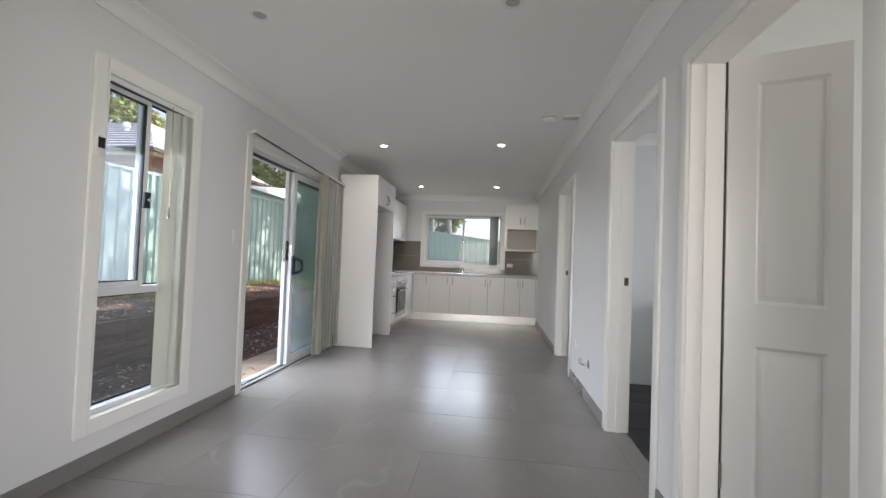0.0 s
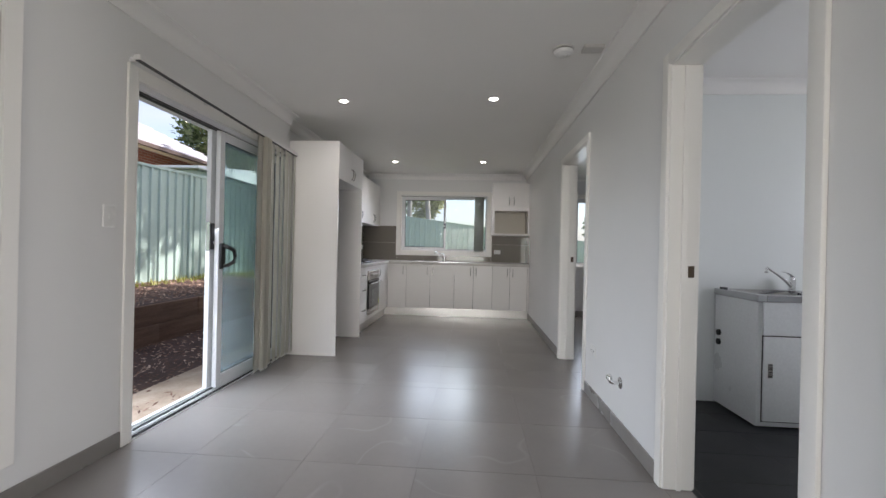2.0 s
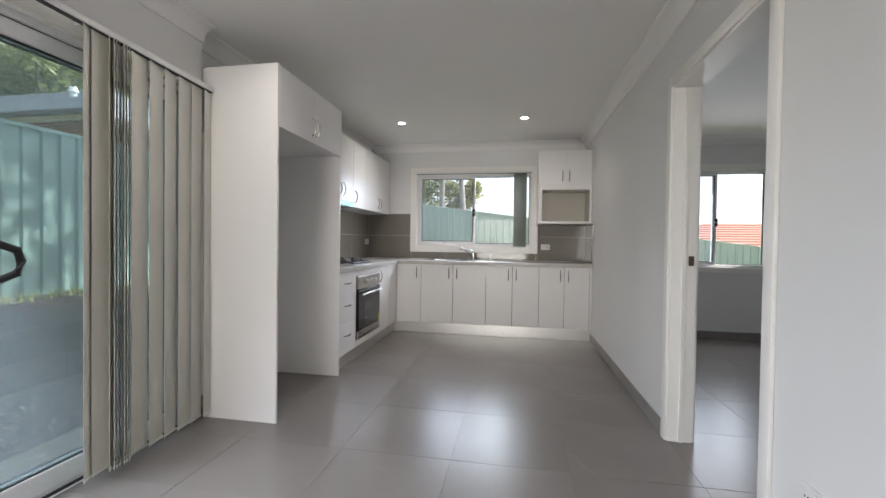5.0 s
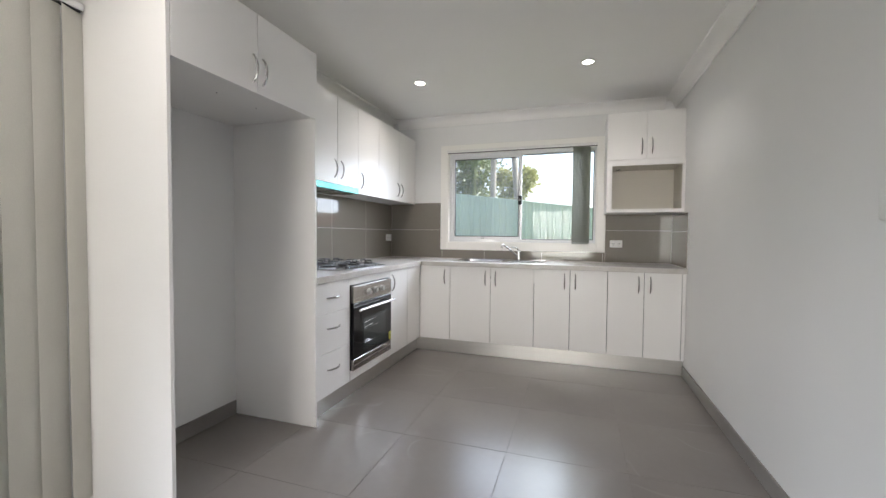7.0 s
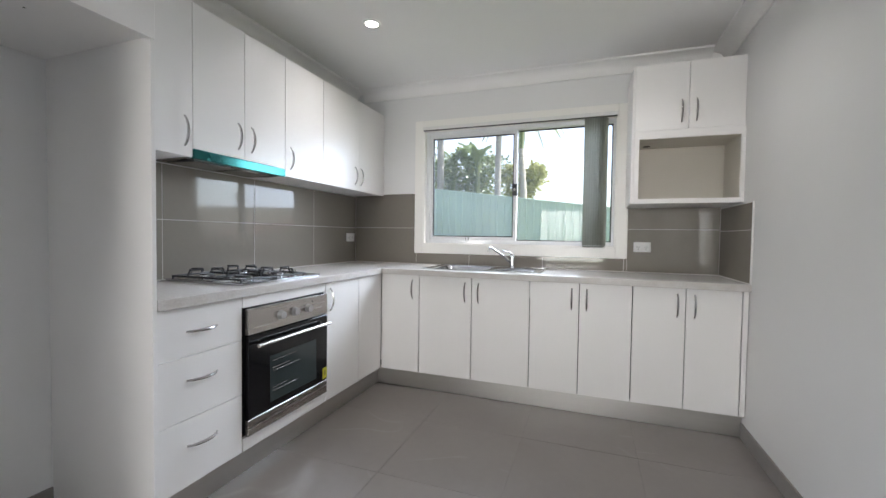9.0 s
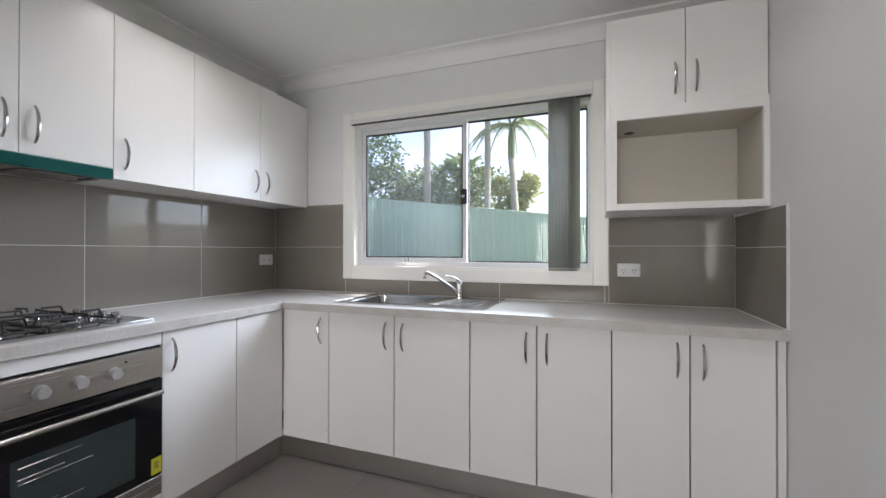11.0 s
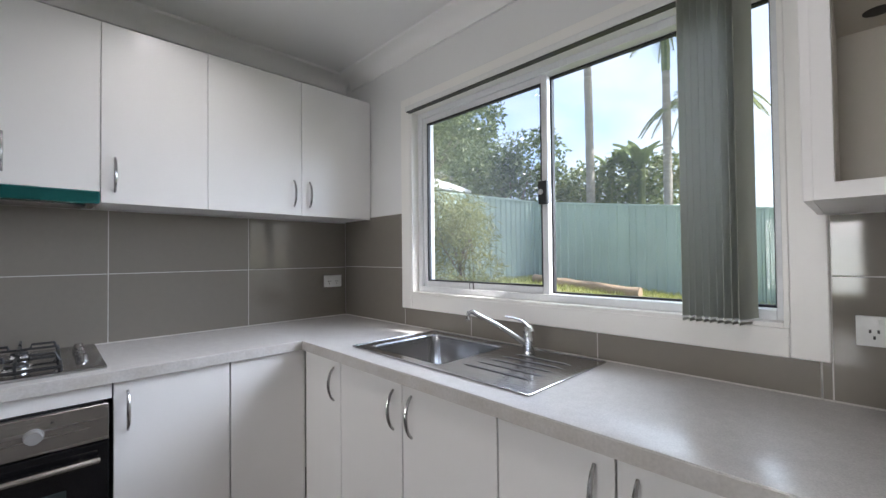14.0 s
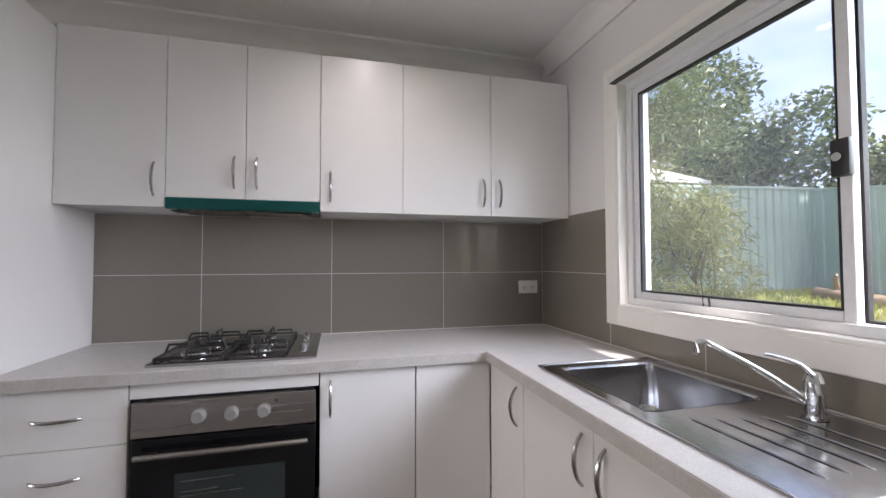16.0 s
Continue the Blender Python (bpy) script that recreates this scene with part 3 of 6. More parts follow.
def sliding_window(name, axis, at, out, a, b, z0, z1, label, lock_side, split=None, lower=None):
    """A white aluminium sliding window: outer frame, fixed sash, sliding sash with seals and latch; lower: the top of a fixed light under it."""
    mid = ((a + b) / 2, at, z0) if axis == "x" else (at, (a + b) / 2, z0)
    t = thing(name, mid, label, "window", kind="structure")
    F, FB = 0.03, 0.018
    d0, d1 = sorted((at + out * 0.03, at + out * 0.115))
    bm = bmesh.new()
    for u0, u1, c0, c1 in ((a, a + F, z0, z1), (b - FB, b, z0, z1), (a + F + 0.0003, b - FB - 0.0003, z0, z0 + F), (a + F + 0.0003, b - FB - 0.0003, z1 - F, z1)):
        box(bm, *((u0, u1, d0, d1, c0, c1) if axis == "x" else (d0, d1, u0, u1, c0, c1)), bevel=0.002)
    part("window_frame", bm, M_ALU, t)
    zs = z0 + F
    if lower:
        q = (a + F, b - F, d0, d1, lower - 0.022, lower + 0.022) if axis == "x" else (d0, d1, a + F, b - F, lower - 0.022, lower + 0.022)
        part("transom", boxes(q, bevel=0.002), M_ALU, t)
        g = at + out * 0.085
        part("seal", ring(bmesh.new(), axis, a + F, b - F, zs, lower - 0.022, g - 0.008, g + 0.008, 0.012, 0.001), M_RUBBER, t, "black rubber seal")
        no_shadow(part("pane", pane_box(axis, a + F + 0.005, b - F - 0.005, zs + 0.005, lower - 0.027, g), M_GLASS, t))
        zs = lower + 0.022
    m = split if split is not None else (a + b) / 2
    for k, (u0, u1, depth) in enumerate(((a + F, m + 0.018, 0.055), (m - 0.018, b - FB, 0.088))):
        g = at + out * depth
        if k == 0:
            bm = ring(bmesh.new(), axis, u0, u1, zs, z1 - F, g - 0.013, g + 0.013, 0.028)
            g0, g1, c0, c1 = u0 + 0.028, u1 - 0.028, zs + 0.028, z1 - F - 0.028
        else:
            bm = boxes((u0, u0 + 0.03, g - 0.013, g + 0.013, zs, z1 - F) if axis == "x" else (g - 0.013, g + 0.013, u0, u0 + 0.03, zs, z1 - F), bevel=0.002)
            g0, g1, c0, c1 = u0 + 0.03, u1, zs, z1 - F
        sash = part("sash" if k == 0 else "meeting_stile", bm, M_ALU, t)
        part("seal", ring(bmesh.new(), axis, g0, g1, c0, c1, g - 0.0095, g + 0.0095, 0.0075, 0.0), M_RUBBER, sash, "black rubber seal")
        no_shadow(part("pane", pane_box(axis, g0 + 0.002, g1 - 0.002, c0 + 0.002, c1 - 0.002, g), (M_GLASS_H if lower else M_GLASS_K) if k == 0 else M_GLASS, sash))
        if k == 0:
            c = m + 0.004
            z = zs + (z1 - F - zs) * 0.46
            f0 = at + out * 0.042
            f1 = f0 - out * 0.022
            lo_, hi_ = min(f0, f1), max(f0, f1)
            q = (c - 0.021, c + 0.021, lo_, hi_, z - 0.048, z + 0.048) if axis == "x" else (lo_, hi_, c - 0.021, c + 0.021, z - 0.048, z + 0.048)
            latch = part("latch", boxes(q, bevel=0.006, seg=2), M_BLACK, sash, "black plastic sash latch")
            e = f1 - out * 0.012
            p, r = ((c, f1, z), (c, e, z)) if axis == "x" else ((f1, c, z), (e, c, z))
            part("key_barrel", rod(bmesh.new(), p, r, 0.011, seg=14), M_CHROME, sash, "chrome key barrel")
    return t


sliding_window("window_1", "y", XL, -1, *WIN_L[:2], WIN_L[2] + 0.012, WIN_L[3] - 0.012, "white aluminium sliding window over a fixed lower light", 1, 2.085, 0.905)
sliding_window("window_2", "x", YB, 1, WIN_K[0] + 0.012, WIN_K[1] - 0.012, WIN_K[2] + 0.012, WIN_K[3] - 0.012, "white aluminium sliding kitchen window", 1, -0.555)
sliding_window("window_3", "x", YB, 1, WIN_B[0] + 0.012, WIN_B[1] - 0.012, WIN_B[2] + 0.012, WIN_B[3] - 0.012, "white aluminium sliding bedroom window", 1, 2.42)
part_window = thing("window_4", (XE, 3.1, LW[2]), "white aluminium laundry window", "window", kind="structure")
part("window_frame", ring(bmesh.new(), "y", LW[0], LW[1], LW[2], LW[3], XE + 0.08, XE + 0.14, 0.04), M_ALU, part_window)
no_shadow(part("pane", pane_box("y", LW[0] + 0.04, LW[1] - 0.04, LW[2] + 0.04, LW[3] - 0.04, XE + 0.11), M_GLASS, part_window))
part_window = thing("window_5", (XE, 0.6, BW[2]), "white aluminium bathroom window", "window", kind="structure")
part("window_frame", ring(bmesh.new(), "y", BW[0], BW[1], BW[2], BW[3], XE + 0.08, XE + 0.14, 0.04), M_ALU, part_window)
no_shadow(part("pane", pane_box("y", BW[0] + 0.04, BW[1] - 0.04, BW[2] + 0.04, BW[3] - 0.04, XE + 0.11), M_GLASS, part_window))
part_window = thing("window_6", ((SW[0] + SW[1]) / 2, YF, SW[2]), "white aluminium front window", "window", kind="structure")
part("window_frame", ring(bmesh.new(), "x", SW[0], SW[1], SW[2], SW[3], YF - 0.14, YF - 0.08, 0.04), M_ALU, part_window)
no_shadow(part("pane", pane_box("x", SW[0] + 0.04, SW[1] - 0.04, SW[2] + 0.04, SW[3] - 0.04, YF - 0.11), M_GLASS, part_window))
# little drain loop on the kitchen window's lower rail
hook = thing("window_catch", (-0.955, YB + 0.026, 1.117), "small black wire catch on the window rail", "catch")
part("wire", tube(bmesh.new(), [(-0.967, YB + 0.036, 1.117), (-0.967, YB + 0.033, 1.147), (-0.943, YB + 0.033, 1.147), (-0.943, YB + 0.036, 1.117)], 0.003, 6), M_BLACK, hook)


def sliding_door():
    """White aluminium sliding door: frame with track, a fixed leaf and the sliding leaf pushed back over it."""
    y0, y1, _, z1 = SLIDE
    t = thing("sliding_door", (XL - 0.1, (y0 + y1) / 2, 0), "white aluminium glass sliding door standing half open", "sliding door", kind="structure")
    bm = boxes((XL - 0.17, XL - 0.02, y0, y0 + 0.03, 0, z1), (XL - 0.17, XL - 0.02, y1 - 0.03, y1, 0, z1), (XL - 0.17, XL - 0.02, y0 + 0.03, y1 - 0.03, z1 - 0.045, z1), bevel=0.002)
    part("door_frame", bm, M_ALU, t)
    part("sill_track", boxes((XL - 0.17, XL + 0.0, y0 + 0.03, y1 - 0.03, -0.03, 0.004), bevel=0.001), M_ALU, t, "white aluminium sill")
    for x in (XL - 0.012, XL - 0.045, XL - 0.078, XL - 0.12):
        part("rail", boxes((x - 0.004, x + 0.004, y0 + 0.031, y1 - 0.031, 0.0045, 0.018), bevel=0.001), M_ALU if x in (XL - 0.045, XL - 0.12) else M_TRACK, t)
    for x in (XL - 0.05, XL - 0.085):
        part("head_channel", boxes((x - 0.01, x + 0.01, y0 + 0.031, y1 - 0.031, z1 - 0.052, z1 - 0.0455)), M_TRACK, t, "dark head channel")
    for x, a, b, nm in ((XL - 0.105, 3.835, 4.81, "fixed_leaf"), (XL - 0.055, 3.868, 4.805, "sliding_leaf")):
        bm = boxes((x - 0.018, x + 0.018, a, a + 0.06, 0.02, z1 - 0.05), (x - 0.018, x + 0.018, b - 0.06, b, 0.02, z1 - 0.05),
                   (x - 0.018, x + 0.018, a + 0.0603, b - 0.0603, 0.02, 0.11), (x - 0.018, x + 0.018, a + 0.0603, b - 0.0603, z1 - 0.12, z1 - 0.05), bevel=0.003)
        leaf = part(nm, bm, M_ALU, t)
        part("seal", ring(bmesh.new(), "y", a + 0.06, b - 0.06, 0.11, z1 - 0.12, x - 0.007, x + 0.007, 0.006, 0.0), M_RUBBER, leaf, "black glazing seal")
        no_shadow(part("pane", pane_box("y", a + 0.06, b - 0.06, 0.11, z1 - 0.12, x), M_GLASS_T if nm == "sliding_leaf" else M_GLASS, leaf))
        if nm == "sliding_leaf":
            c, z, f = a + 0.032, 1.03, x + 0.019
            part("handle_plate", boxes((f, f + 0.02, c - 0.026, c + 0.026, z - 0.10, z + 0.10), bevel=0.006, seg=2), M_BLACK, leaf, "black handle plate")
            pts = [(f + 0.014, c + 0.004, z - 0.075), (f + 0.045, c + 0.02, z - 0.07), (f + 0.06, c + 0.07, z - 0.045), (f + 0.063, c + 0.082, z), (f + 0.06, c + 0.07, z + 0.045), (f + 0.045, c + 0.02, z + 0.07), (f + 0.014, c + 0.004, z + 0.075)]
            part("pull_handle", tube(bmesh.new(), pts, 0.0155, 10), M_BLACK, leaf, "black D-shaped pull handle")
        else:
            c, z, f = a + 0.02, 1.18, x + 0.019
            part("lock_case", boxes((f, f + 0.012, c - 0.02, c + 0.02, z - 0.10, z + 0.10), bevel=0.004), M_BLACK, leaf, "black lock case")
            part("strike", boxes((f - 0.03, f, a - 0.004, a - 0.0005, z - 0.11, z + 0.11), bevel=0.001), M_NICKEL, leaf, "steel lock face")
            part("key_barrel", rod(bmesh.new(), (f + 0.012, c, z - 0.045), (f + 0.017, c, z - 0.045), 0.009), M_CHROME, leaf, "chrome key barrel")
    P = 0.016
    tr = thing("sliding_door_trim", (XL, (y0 + y1) / 2, 0), "cream white architrave round the sliding door", "door trim", kind="structure")
    part("architrave", boxes((XL + 0.0005, XL + P, y0 - AW, y0, 0, z1 + 0.06), bevel=0.003), M_TRIM, tr)
    part("architrave", boxes((XL + 0.0005, XL + P, y1, y1 + AW, 0, z1 + 0.06), bevel=0.003), M_TRIM, tr)
    part("architrave", boxes((XL + 0.0005, XL + P, y0 + 0.0005, y1 - 0.0005, z1, z1 + 0.06), bevel=0.003), M_TRIM, tr)
    part("reveal", boxes((XL - 0.02, XL + P - 0.001, y0, y0 + 0.012, 0.0, z1), bevel=0.001), M_TRIM, tr)
    part("reveal", boxes((XL - 0.02, XL + P - 0.001, y0 + 0.0125, y1, z1 - 0.012, z1), bevel=0.001), M_TRIM, tr)


sliding_door()


def slat(bm, centre, z0, z1, width, angle, bow=0.006):
    """One hanging vane, bowed across, turned by angle about its upright axis."""
    c, s = math.cos(radians(angle)), math.sin(radians(angle))
    cols = []
    for i in range(5):
        u = (i / 4 - 0.5) * width
        v = bow * (1 - (2 * i / 4 - 1) ** 2)
        front, back = [], []
        for lst, off in ((front, 0.0006), (back, -0.0006)):
            for z in (z0, z1):
                lst.append(bm.verts.new((centre[0] + u * c - (v + off) * s, centre[1] + u * s + (v + off) * c, z)))
        cols.append((front, back))
    for (f0, b0), (f1, b1) in zip(cols, cols[1:]):
        bm.faces.new((f0[0], f1[0], f1[1], f0[1]))
        bm.faces.new((b0[0], b0[1], b1[1], b1[0]))
        bm.faces.new((f0[0], b0[0], b1[0], f1[0]))
        bm.faces.new((f0[1], f1[1], b1[1], b0[1]))
    for f, b in (cols[0], cols[-1]):
        bm.faces.new((f[0], f[1], b[1], b[0]))
    return bm


def vertical_blind(name, origin, track, vanes, z0, z1, width, material, label, slope=0.0):
    t = thing(name, origin, label, "blind")
    def lean(bm):
        for v in bm.verts:
            v.co.z += slope * (v.co.y - track[2])
        return bm

    part("head_track", lean(boxes(track, bevel=0.003)), M_PLASTIC, t, "white aluminium head track")
    a = track
    part("track_slot", lean(boxes((a[0] + 0.006, a[1] - 0.006, a[2] + 0.004, a[3] - 0.004, a[4] - 0.004, a[4] - 0.0002))), M_TRACK, t, "dark slot under the track")
    for x, y, ang in vanes:
        v = part("vane", slat(bmesh.new(), (x, y), z0, z1 + slope * (y - track[2]), width, ang), material, t)
        c, s = math.cos(radians(ang)) * width / 2, math.sin(radians(ang)) * width / 2
        w = bmesh.new()
        tube(w, [(x - c, y - s, z0 + 0.012), (x, y, z0 + 0.01), (x + c, y + s, z0 + 0.012)], 0.004, 6)
        part("vane_weight", w, M_PLASTIC, v, "white plastic bottom weight")
    return t


BX = XL + 0.075
vanes = [(BX, 4.212, 112), (BX, 4.262, 96)] + [(BX, 4.302 + 0.0165 * i, 136 + (0, 5, 2)[i % 3]) for i in range(7)]
vanes += [(BX + 0.004 * (i % 2), 4.452 + 0.093 * i, 98 + 3 * (i % 3)) for i in range(6)]
vertical_blind("vertical_blind", (BX, 4.6, 0.03), (BX - 0.02, BX + 0.02, 2.955, 4.94, 2.112, 2.14), vanes, 0.035, 2.108, 0.105, M_BLIND,
               "beige fabric vertical blind drawn aside beside the sliding door", slope=-0.036)
for yy in (3.0, 3.6, 4.2, 4.8):
    solid("blind_bracket", boxes((XL + 0.0005, BX - 0.0195, yy - 0.012, yy + 0.012, 2.118 - 0.036 * (yy - 2.955), 2.141 - 0.036 * (yy - 2.955)), bevel=0.002), M_PLASTIC, "white bracket holding the blind track", "bracket", group="blind track brackets")
LX = XL - 0.022
pale_blind = vertical_blind("window_blind", (LX, 2.2, 0.3), (LX - 0.018, LX + 0.018, WIN_L[0] + 0.014, WIN_L[1] - 0.014, WIN_L[3] - 0.043, WIN_L[3] - 0.0125),
               [(LX + 0.004, 2.24, 70)] + [(LX + 0.004, 2.292 + 0.0115 * i, 40 + 4 * (i % 2)) for i in range(6)], WIN_L[2] + 0.02, WIN_L[3] - 0.05, 0.088, M_BLIND_P,
               "pale fabric vertical blind gathered at the window's side")
part("cord", tube(bmesh.new(), [(-1.945, 2.209, WIN_L[3] - 0.03), (-1.945, 2.214, 1.7), (-1.945, 2.217, 1.40)], 0.0022, 6), M_NICKEL, pale_blind, "thin grey cord")
part("tassel", rod(bmesh.new(), (-1.945, 2.217, 1.335), (-1.945, 2.217, 1.405), 0.010, 0.0035, 12), M_NICKEL, pale_blind, "small grey cord tassel")
KY = YB - 0.036
vertical_blind("window_blind", (0.05, KY, 1.1), (WIN_K[0] + 0.004, WIN_K[1] - 0.004, KY - 0.018, KY + 0.018, WIN_K[3] - 0.012, WIN_K[3] + 0.016),
               [(-0.006 + 0.0172 * i, KY - 0.002, 70 + 2 * (i % 2)) for i in range(9)], WIN_K[2] + 0.004, WIN_K[3] - 0.016, 0.088, M_BLIND_G,
               "grey-green vertical blind gathered at the kitchen window's side")

# ---- kitchen: tall fridge surround ----
FX = -1.425           # front of the tall unit
DX, DY = -1.445, 7.575   # faces of the base doors
t = thing("fridge_surround", (-1.73, 5.4, 0), "white laminate refrigerator surround with an overhead cupboard and empty bay", "cabinet")
part("side_panel", boxes((XL + 0.018, FX, 4.948, 4.965, 0, 2.205), bevel=0.001), M_CAB, t)
part("side_panel", boxes((XK + 0.001, FX - 0.004, 5.851, 5.867, 0, 2.205), bevel=0.001), M_CAB, t)
part("cupboard_body", boxes((XK + 0.001, FX - 0.02, 4.9655, 5.8505, 1.832, 2.203)), M_CAB, t)
for a, b, h in ((4.967, 5.4025, 5.375), (5.4055, 5.864, 5.435)):
    d = part("door", boxes((FX - 0.019, FX, a, b, 1.825, 2.20), bevel=0.0012), M_CAB, t)
    part("handle", bow_handle((FX, h, 1.935), (0, 0, 1), (1, 0, 0)), M_NICKEL, d, "brushed nickel bow handle")
for yy in (5.1, 5.35, 5.6):
    part("screw_hole", rod(bmesh.new(), (-1.62, yy, 1.8315), (-1.62, yy, 1.8322), 0.004, seg=8), M_GAP, t, "small dark screw hole")


# ---- kitchen: base units ----
Z0, Z1 = 0.138, 0.855


def base_unit(name, body, fronts, label, category="cabinet", group="kitchen base cabinets"):
    """A base cabinet with its fronts; a front: 'x' or 'y' face, from, to, z0, z1, handle (along, place across, place up)."""
    t = thing(name, ((body[0] + body[1]) / 2, (body[2] + body[3]) / 2, body[4]), label, category, group)
    # white carcass coloured dark: shade between the fronts is painted on
    part("body", boxes(body), M_CARC_SHADE, t)
    for face, a, b, z0, z1, h in fronts:
        q = (DX - 0.018, DX, a + 0.0026, b - 0.0026, z0, z1) if face == "x" else (a + 0.0026, b - 0.0026, DY, DY + 0.018, z0, z1)
        d = part("door" if h is None or h[0] == "z" else "drawer_front", boxes(q, bevel=0.0012), M_CAB, t)
        if h:
            along = {"z": (0, 0, 1), "y": (0, 1, 0)}[h[0]]
            at = (DX, h[1], h[2]) if face == "x" else (h[1], DY, h[2])
            part("handle", bow_handle(at, along, (1, 0, 0) if face == "x" else (0, -1, 0), 0.138), M_NICKEL, d, "brushed nickel bow handle")
    return t


HB = 0.752
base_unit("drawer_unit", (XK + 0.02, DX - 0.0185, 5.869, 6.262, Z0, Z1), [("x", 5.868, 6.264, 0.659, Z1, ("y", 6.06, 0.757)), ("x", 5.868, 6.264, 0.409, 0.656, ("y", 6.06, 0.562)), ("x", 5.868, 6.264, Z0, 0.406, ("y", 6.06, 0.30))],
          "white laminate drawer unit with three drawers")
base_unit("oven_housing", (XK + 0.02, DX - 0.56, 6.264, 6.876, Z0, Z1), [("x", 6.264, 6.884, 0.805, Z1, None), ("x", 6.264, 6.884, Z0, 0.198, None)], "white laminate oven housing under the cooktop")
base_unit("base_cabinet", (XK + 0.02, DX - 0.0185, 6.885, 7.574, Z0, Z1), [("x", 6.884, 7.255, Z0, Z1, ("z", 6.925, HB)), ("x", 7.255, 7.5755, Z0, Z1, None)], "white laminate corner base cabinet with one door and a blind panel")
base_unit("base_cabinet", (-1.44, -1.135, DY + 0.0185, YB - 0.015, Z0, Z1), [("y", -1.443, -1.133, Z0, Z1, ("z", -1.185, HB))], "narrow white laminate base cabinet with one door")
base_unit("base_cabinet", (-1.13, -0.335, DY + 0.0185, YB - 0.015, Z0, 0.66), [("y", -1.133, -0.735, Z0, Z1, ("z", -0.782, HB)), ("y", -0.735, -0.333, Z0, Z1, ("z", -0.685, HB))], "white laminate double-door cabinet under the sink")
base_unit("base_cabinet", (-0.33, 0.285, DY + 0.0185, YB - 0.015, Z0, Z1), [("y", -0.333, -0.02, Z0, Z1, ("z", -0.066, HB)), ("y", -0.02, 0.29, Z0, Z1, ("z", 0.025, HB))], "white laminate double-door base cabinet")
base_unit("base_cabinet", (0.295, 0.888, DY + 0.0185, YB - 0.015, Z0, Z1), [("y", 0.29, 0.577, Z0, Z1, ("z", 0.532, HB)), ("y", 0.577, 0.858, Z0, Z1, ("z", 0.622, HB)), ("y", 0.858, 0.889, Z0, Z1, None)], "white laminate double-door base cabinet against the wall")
t = thing("kickboard", (-0.6, 7.63, 0), "brushed aluminium kickboard under the base cabinets", "kickboard")
part("board", boxes((-1.50, 0.889, 7.628, 7.644, 0.0005, 0.1375), bevel=0.001), M_KICK, t)
part("board", boxes((-1.515, -1.4995, 5.868, 7.644, 0.0005, 0.1375), bevel=0.001), M_KICK, t)

# benchtop, with the sink's cut-out
SX0, SX1, SY0, SY1 = -1.142, -0.275, 7.640, 8.105
BX0, BX1, BY0, BY1 = -1.085, -0.668, 7.685, 8.055


def plate(xs, ys, cells, z0, z1):
    """A flat plate made of the named cells of a grid, with square holes where cells are left out."""
    bm = bmesh.new()
    vs = {}
    for i, j in cells:
        q = []
        for a, b in ((i, j), (i + 1, j), (i + 1, j + 1), (i, j + 1)):
            if (a, b) not in vs:
                vs[a, b] = bm.verts.new((xs[a], ys[b], z1))
            q.append(vs[a, b])
        bm.faces.new(q)
    top = bm.faces[:]
    r = bmesh.ops.extrude_face_region(bm, geom=top)
    down = [g for g in r["geom"] if isinstance(g, bmesh.types.BMVert)]
    bmesh.ops.translate(bm, verts=down, vec=(0, 0, z0 - z1))
    return bm


xs_ = [XK + 0.001, -1.4275, BX0, BX1, XR - 0.001]
ys_ = [5.868, 7.551, BY0, BY1, YB - 0.001]
bm = plate(xs_, ys_, [(0, 0), (0, 1), (0, 2), (0, 3), (1, 1), (1, 2), (1, 3), (2, 1), (2, 3), (3, 1), (3, 2), (3, 3)], 0.8575, 0.9)
edge = [e for e in bm.edges if all(abs(v.co.x + 1.4275) < 1e-4 and v.co.y < 7.5515 or abs(v.co.y - 7.551) < 1e-4 and v.co.x > -1.428 for v in e.verts) and abs(e.verts[0].co.z - e.verts[1].co.z) < 1e-5]
bmesh.ops.bevel(bm, geom=edge, offset=0.004, segments=2, affect="EDGES", profile=0.6)
M_BENCH_EDGE = surface("benchtop_edge_strip", (0.56, 0.54, 0.515), 0.35, vary=0.04, scale=14, fine=120, fine_vary=0.10, bump=0.004, tone=(0.48, 0.45, 0.41))
bench = thing("benchtop", (-0.6, 7.0, 0.8575), "off-white speckled laminate L-shaped benchtop", "benchtop")
part("slab", bm, M_BENCH, bench)
part("edge_strip", boxes((-1.4274, -1.4264, 5.869, 7.5493, 0.8585, 0.8955)), M_BENCH_EDGE, bench, "mottled beige edge strip")
part("edge_strip", boxes((-1.4255, XR - 0.002, 7.5499, 7.5509, 0.8585, 0.8955)), M_BENCH_EDGE, bench, "mottled beige edge strip")
part("end_strip", boxes((XK + 0.002, -1.43, 5.8669, 5.8679, 0.8585, 0.8955)), M_BENCH_EDGE, bench)


